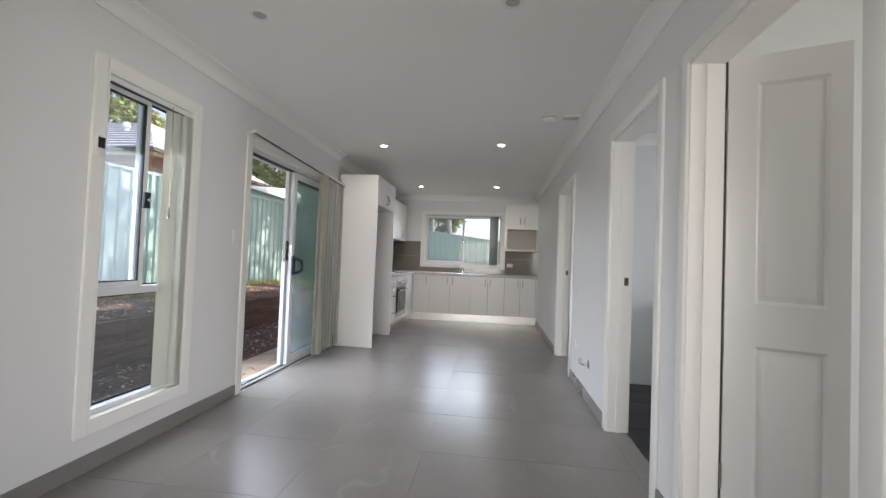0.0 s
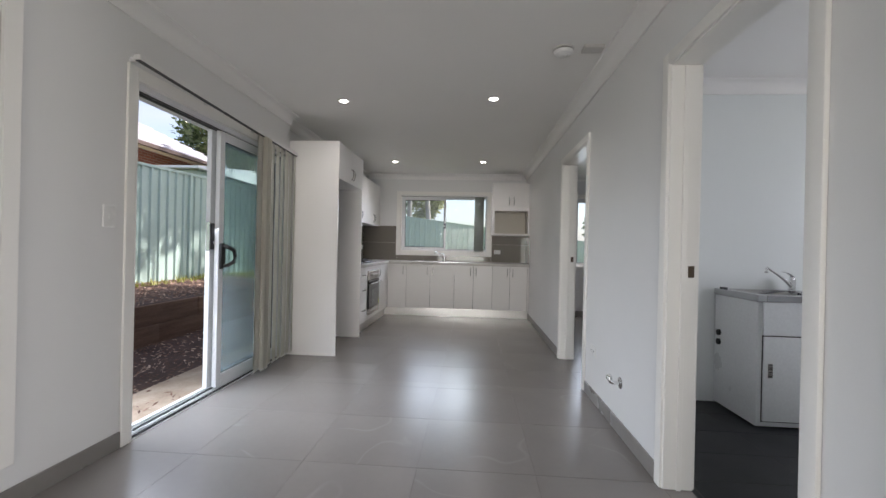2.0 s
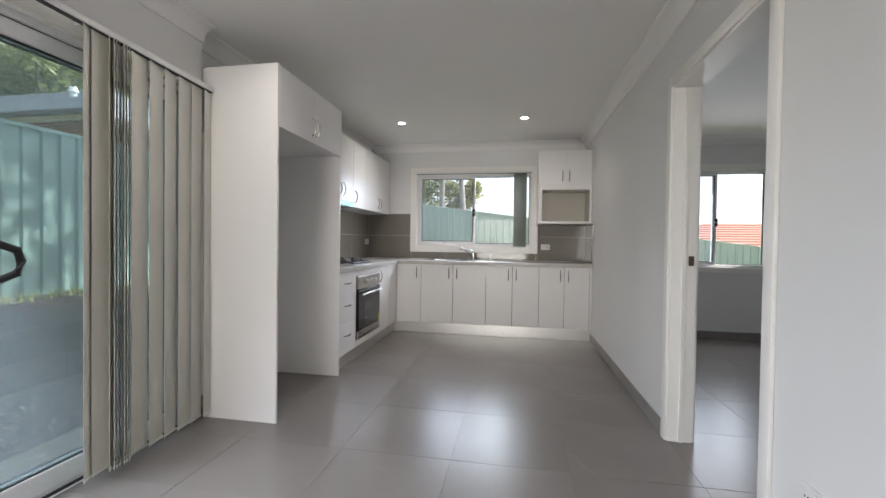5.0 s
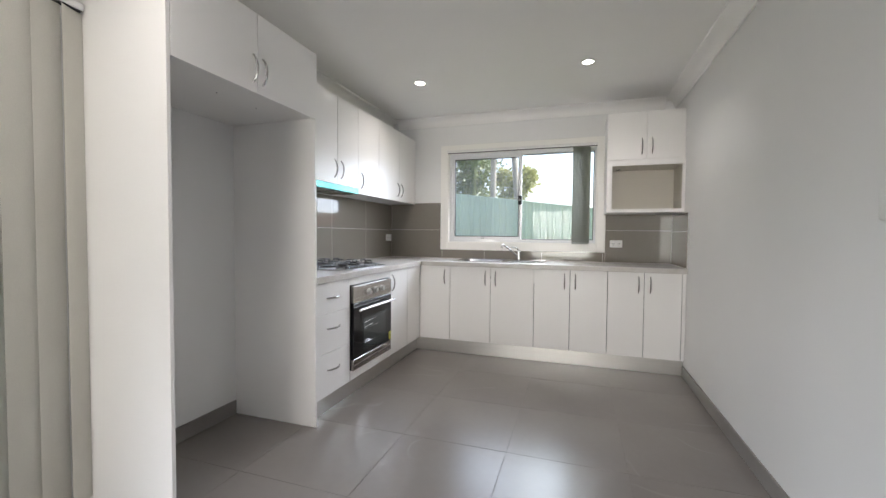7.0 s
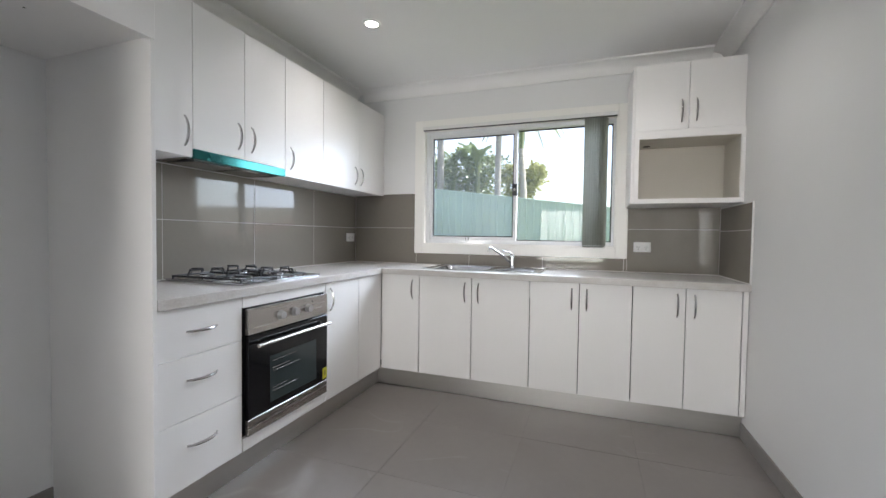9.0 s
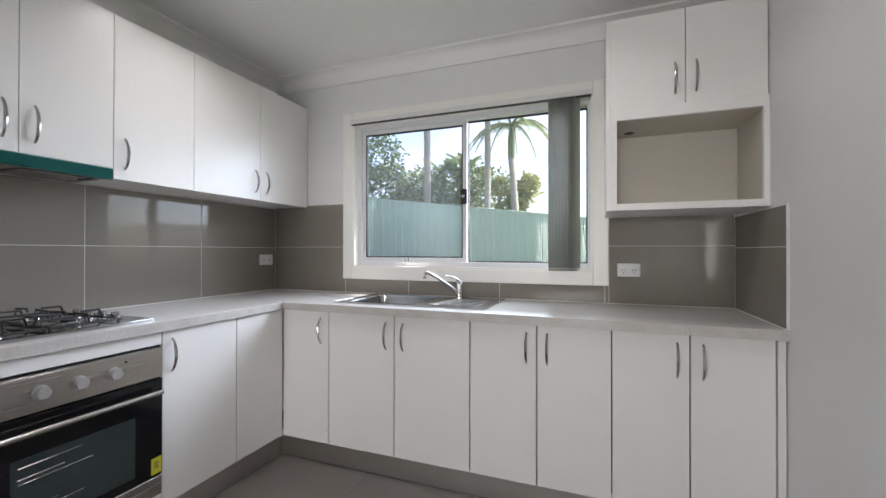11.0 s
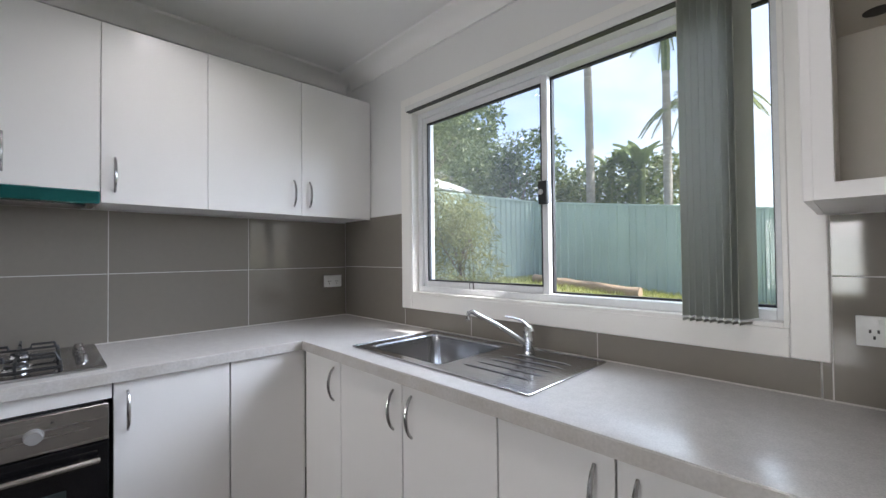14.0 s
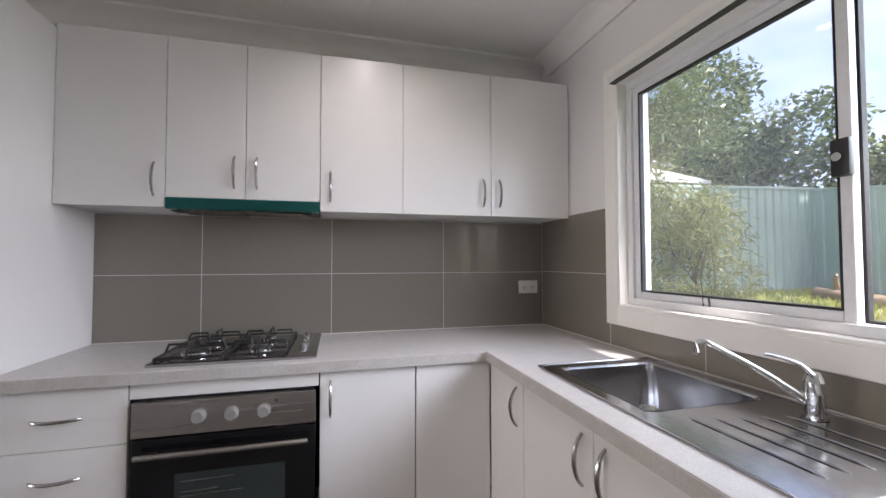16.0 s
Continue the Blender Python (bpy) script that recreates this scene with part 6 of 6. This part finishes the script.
# far trees seen from the bedroom
tree("far_tree", (13.0, 42.0, -1), 5.5, 0.2, clumps((13.0, 42.0, 3.4), (1.6, 1.4, 1.0), 9, 1.0, 34), 3000, 0.4, M_LEAF_D, 34, "dark tree far behind the back fence")

tree("tall_gum_tree", (7.2, 12.0, -0.1), 11.0, 0.28, clumps((1.9, 9.4, 10.0), (2.3, 3.6, 1.2), 22, 0.75, 36) + clumps((1.3, 17.6, 10.0), (1.0, 1.3, 0.8), 9, 0.8, 37), 8000, 0.30, M_LEAF_M, 36, "tall open gum tree dappling the side fence with shade", 2.5, 0.4)


def palm(base, height, r, fronds, length, seed, label, droop=1.0):
    b = Vector(base)
    t = thing("palm_tree", b, label, "palm tree", "tall palms")
    rnd = random.Random(seed)
    bm = bmesh.new()
    n = 24
    lean = Vector((rnd.uniform(-0.2, 0.2), rnd.uniform(-0.2, 0.2), 0))
    line = [b + lean * (i / n) ** 2 + Vector((0, 0, height * i / n)) for i in range(n + 1)]
    tube(bm, line, [r * (1.15 - 0.3 * i / n) * (1.05 if i % 2 else 0.98) for i in range(n + 1)], 12)
    part("trunk", bm, M_PALM, t)
    top = line[-1]
    bm = bmesh.new()
    tube(bm, [top, top + Vector((0, 0, 0.5)), top + Vector((0, 0, 1.0))], [r * 0.95, r * 1.0, r * 0.4], 10)
    part("crownshaft", bm, M_FROND, t, "smooth green crownshaft")
    for k in range(fronds):
        az = 2 * math.pi * k / fronds + rnd.uniform(-0.2, 0.2)
        rise = rnd.uniform(0.15, 0.95)
        d = Vector((math.cos(az), math.sin(az), 0))
        side = Vector((-math.sin(az), math.cos(az), 0))
        pts = []
        for i in range(9):
            f = i / 8
            pts.append(top + Vector((0, 0, 0.9)) + d * (length * f * (1 - 0.12 * f)) + Vector((0, 0, length * (rise * f - (0.65 + rise * 0.6) * droop * f * f))))
        bm = bmesh.new()
        tube(bm, pts, [0.035 * (1 - 0.8 * i / 8) for i in range(9)], 5)
        for i in range(1, 46):
            f = i / 46 * 8
            j = min(7, int(f))
            p = pts[j].lerp(pts[j + 1], f - j)
            le = length * 0.22 * math.sin(math.pi * (0.12 + 0.82 * i / 46))
            for s in (-1, 1):
                tip = p + side * s * le * 0.85 + d * le * 0.35 - Vector((0, 0, le * rnd.uniform(0.3, 0.7)))
                w = d * 0.014
                vs = [bm.verts.new(q) for q in (p - w, p + w, tip)]
                bm.faces.new(vs)
        part("frond", bm, M_FROND, t)
    return t


palm((-4.25, 16.4, 0.2), 9.5, 0.095, 11, 1.7, 41, "tall palm with a smooth pale grey trunk")
palm((-2.50, 16.4, 0.2), 5.0, 0.09, 15, 1.2, 42, "palm with a pale grey trunk and feathery fronds", 0.7)
palm((-1.72, 16.6, 0.2), 3.5, 0.10, 11, 1.4, 43, "shorter palm with a pale grey trunk and feathery fronds")


def banana(base, seed):
    b = Vector(base)
    rnd = random.Random(seed)
    t = thing("banana_plant", b, "banana-like plant with broad upright leaves behind the fence", "plant", "broad-leaved plants")
    bm = bmesh.new()
    tube(bm, [b, b + Vector((0, 0, 2.0)), b + Vector((0.05, 0, 3.3))], [0.12, 0.1, 0.07], 9)
    part("stem", bm, M_FROND, t)
    for k in range(10):
        az = rnd.uniform(0, 6.28)
        d = Vector((math.cos(az), math.sin(az), 0))
        side = Vector((-math.sin(az), math.cos(az), 0))
        le = rnd.uniform(0.75, 1.15)
        bm = bmesh.new()
        rows_ = []
        for i in range(8):
            f = i / 7
            p = b + Vector((0, 0, 3.1)) + d * le * (0.25 * f + 0.35 * f * f) + Vector((0, 0, le * (1.0 * f - 0.38 * f * f)))
            w = 0.14 * math.sin(math.pi * min(0.97, 0.1 + 0.87 * f))
            rows_.append([bm.verts.new(p - side * w + Vector((0, 0, 0.05))), bm.verts.new(p), bm.verts.new(p + side * w + Vector((0, 0, 0.05)))])
        for p, q in zip(rows_, rows_[1:]):
            for i in range(2):
                bm.faces.new((p[i], p[i + 1], q[i + 1], q[i]))
        part("leaf", bm, M_LEAF_B, t)


banana((-4.15, 17.3, 0.25), 51)
banana((-3.75, 17.5, 0.2), 52)
banana((-3.35, 17.2, 0.2), 53)


# ---- neighbouring houses ----
def neighbour(name, x0, x1, y0, y1, zb, eave, ridge, wall, roof, fascia, label, windows, over=0.5):
    """A hipped house: walls, windows set in, fascia and gutter, tiled roof planes in courses."""
    t = thing(name, ((x0 + x1) / 2, (y0 + y1) / 2, zb), label, "house")
    part("wall", boxes((x0, x1, y0, y1, zb, eave)), wall, t)
    a, b, c, d = x0 - over, x1 + over, y0 - over, y1 + over
    bm = bmesh.new()
    run = min(b - a, d - c) / 2
    steps = 12
    last = None
    for k in range(steps):
        f0, f1 = k / steps, (k + 1) / steps
        i0, i1 = run * f0 * 0.98, run * f1 * 0.98
        z0_, z1_ = eave + (ridge - eave) * f0, eave + (ridge - eave) * f1
        lo_ = [bm.verts.new(p) for p in ((a + i0, c + i0, z0_ + 0.05), (b - i0, c + i0, z0_ + 0.05), (b - i0, d - i0, z0_ + 0.05), (a + i0, d - i0, z0_ + 0.05))]
        hi_ = [bm.verts.new(p) for p in ((a + i1, c + i1, z1_), (b - i1, c + i1, z1_), (b - i1, d - i1, z1_), (a + i1, d - i1, z1_))]
        for q in range(4):
            bm.faces.new((lo_[q], lo_[(q + 1) % 4], hi_[(q + 1) % 4], hi_[q]))
            if last:
                bm.faces.new((last[q], last[(q + 1) % 4], lo_[(q + 1) % 4], lo_[q]))
        last = hi_
        if k == steps - 1:
            bm.faces.new(hi_)
    roof_ob = part("roof", bm, roof, t)
    part("fascia", boxes((a - 0.02, b + 0.02, c - 0.02, c, eave - 0.16, eave + 0.06), (a - 0.02, b + 0.02, d, d + 0.02, eave - 0.16, eave + 0.06), (a - 0.02, a, c, d, eave - 0.16, eave + 0.06), (b, b + 0.02, c, d, eave - 0.16, eave + 0.06)), fascia, t)
    part("soffit", boxes((a, b, c, d, eave - 0.03, eave - 0.004)), M_SOFFIT, t)
    part("gutter", boxes((a - 0.13, b + 0.13, c - 0.13, c - 0.022, eave - 0.06, eave + 0.05), (b + 0.022, b + 0.13, c - 0.021, d + 0.1, eave - 0.06, eave + 0.05)), M_GUTTER, t, "dark gutter")
    for face, u0, u1, w0, w1 in windows:
        if face == "x":
            q, g_ = (x1 + 0.002, x1 + 0.04, u0, u1, w0, w1), (x1 + 0.041, x1 + 0.05, u0 + 0.06, u1 - 0.06, w0 + 0.06, w1 - 0.06)
        else:
            q, g_ = (u0, u1, y0 - 0.04, y0 - 0.002, w0, w1), (u0 + 0.06, u1 - 0.06, y0 - 0.05, y0 - 0.041, w0 + 0.06, w1 - 0.06)
        w = part("window", boxes(q), M_ALU, t, "white-framed window")
        part("pane", boxes(g_), M_DARKWIN, w)
    return t


def brick_material(name, scale):
    m, n, l, b = nodes_of(name)
    coord = n.new("ShaderNodeTexCoord")
    geo = n.new("ShaderNodeNewGeometry")
    sep = n.new("ShaderNodeSeparateXYZ")
    l.new(coord.outputs["Object"], sep.inputs[0])
    add = n.new("ShaderNodeMath")
    l.new(sep.outputs["X"], add.inputs[0])
    l.new(sep.outputs["Y"], add.inputs[1])
    comb = n.new("ShaderNodeCombineXYZ")
    l.new(add.outputs[0], comb.inputs["X"])
    l.new(sep.outputs["Z"], comb.inputs["Y"])
    br = n.new("ShaderNodeTexBrick")
    br.inputs["Scale"].default_value = scale
    br.inputs["Brick Width"].default_value, br.inputs["Row Height"].default_value, br.inputs["Mortar Size"].default_value = 0.24, 0.086, 0.008
    br.inputs["Color1"].default_value, br.inputs["Color2"].default_value, br.inputs["Mortar"].default_value = (0.36, 0.12, 0.07, 1), (0.26, 0.085, 0.055, 1), (0.40, 0.35, 0.30, 1)
    l.new(comb.outputs[0], br.inputs["Vector"])
    l.new(br.outputs["Color"], b.inputs["Base Color"])
    b.inputs["Roughness"].default_value = 0.85
    return m


M_FARBRICK = brick_material("far_brickwork", 1.0)
neighbour("brick_house", -21.0, -10.4, 11.05, 17.5, 0.0, 4.05, 6.1, M_FARBRICK, M_RTILE, M_FASCIA, "red brick house with a grey tiled hip roof beyond the fence",
          [("x", 12.2, 13.6, 2.2, 3.6), ("x", 14.6, 15.8, 2.2, 3.6), ("y", -13.2, -11.6, 2.0, 3.3), ("y", -17.0, -15.4, 2.0, 3.3)])
t = thing("chimney_vent", (-13.2, 12.85, 5.1), "pale grey roof vent on the neighbouring house", "vent")
part("pipe", rod(bmesh.new(), (-13.2, 12.85, 5.0), (-13.2, 12.85, 5.5), 0.09, seg=14), M_ALU, t)
part("cowl", rod(bmesh.new(), (-13.2, 12.85, 5.5), (-13.2, 12.85, 5.66), 0.15, 0.09, 14), M_ALU, t)
neighbour("red_roof_house", 7.5, 22.0, 27.0, 37.0, -2.2, 0.75, 2.6, M_FARBRICK, M_RRED, M_ALU, "low house with a terracotta tiled roof far behind the back fence",
          [("y", 9.5, 11.5, -0.9, 0.3)])
t = thing("garden_shed", (-7.6, 11.7, 0.3), "pale gable-roofed garden shed behind the side fence", "shed")
part("walls", boxes((-8.9, -6.25, 9.6, 13.8, 0.3, 2.78)), M_FENCE, t)
bm = bmesh.new()
sec = [(9.4, 2.785), (9.4, 2.84), (11.7, 3.15), (14.0, 2.84), (14.0, 2.785)]
rings = [[bm.verts.new((x, y, z)) for y, z in sec] for x in (-9.05, -6.1)]
for k in range(5):
    bm.faces.new((rings[0][k], rings[0][(k + 1) % 5], rings[1][(k + 1) % 5], rings[1][k]))
bm.faces.new(rings[0])
bm.faces.new(rings[1][::-1])
part("roof", bm, M_ALU, t, "pale sheet roof")

# ---- floors ----
tiled_floor("floor", XK, XE, 4.28, YB, -0.305, 2.955, 0.6, 0.6, 0.002, M_FLOOR, "large grey-brown satin floor tiles with fine joints", M_GROUT)
tiled_floor("floor_living", XL, XR2, YF, 4.28, -0.305, 2.955, 0.6, 0.6, 0.002, M_FLOOR, "large grey-brown satin floor tiles with fine joints", M_GROUT)
tiled_floor("floor_laundry", XR2, XE, 1.97, 4.155, 1.05, 2.1, 0.6, 0.3, 0.004, M_DARKTILE, "dark charcoal laundry floor tiles", M_GROUT)
tiled_floor("floor_bath", XR2, XE, YF, 1.86, 1.05, 0.0, 0.6, 0.6, 0.004, M_FLOOR, "grey-brown floor tiles", M_GROUT)
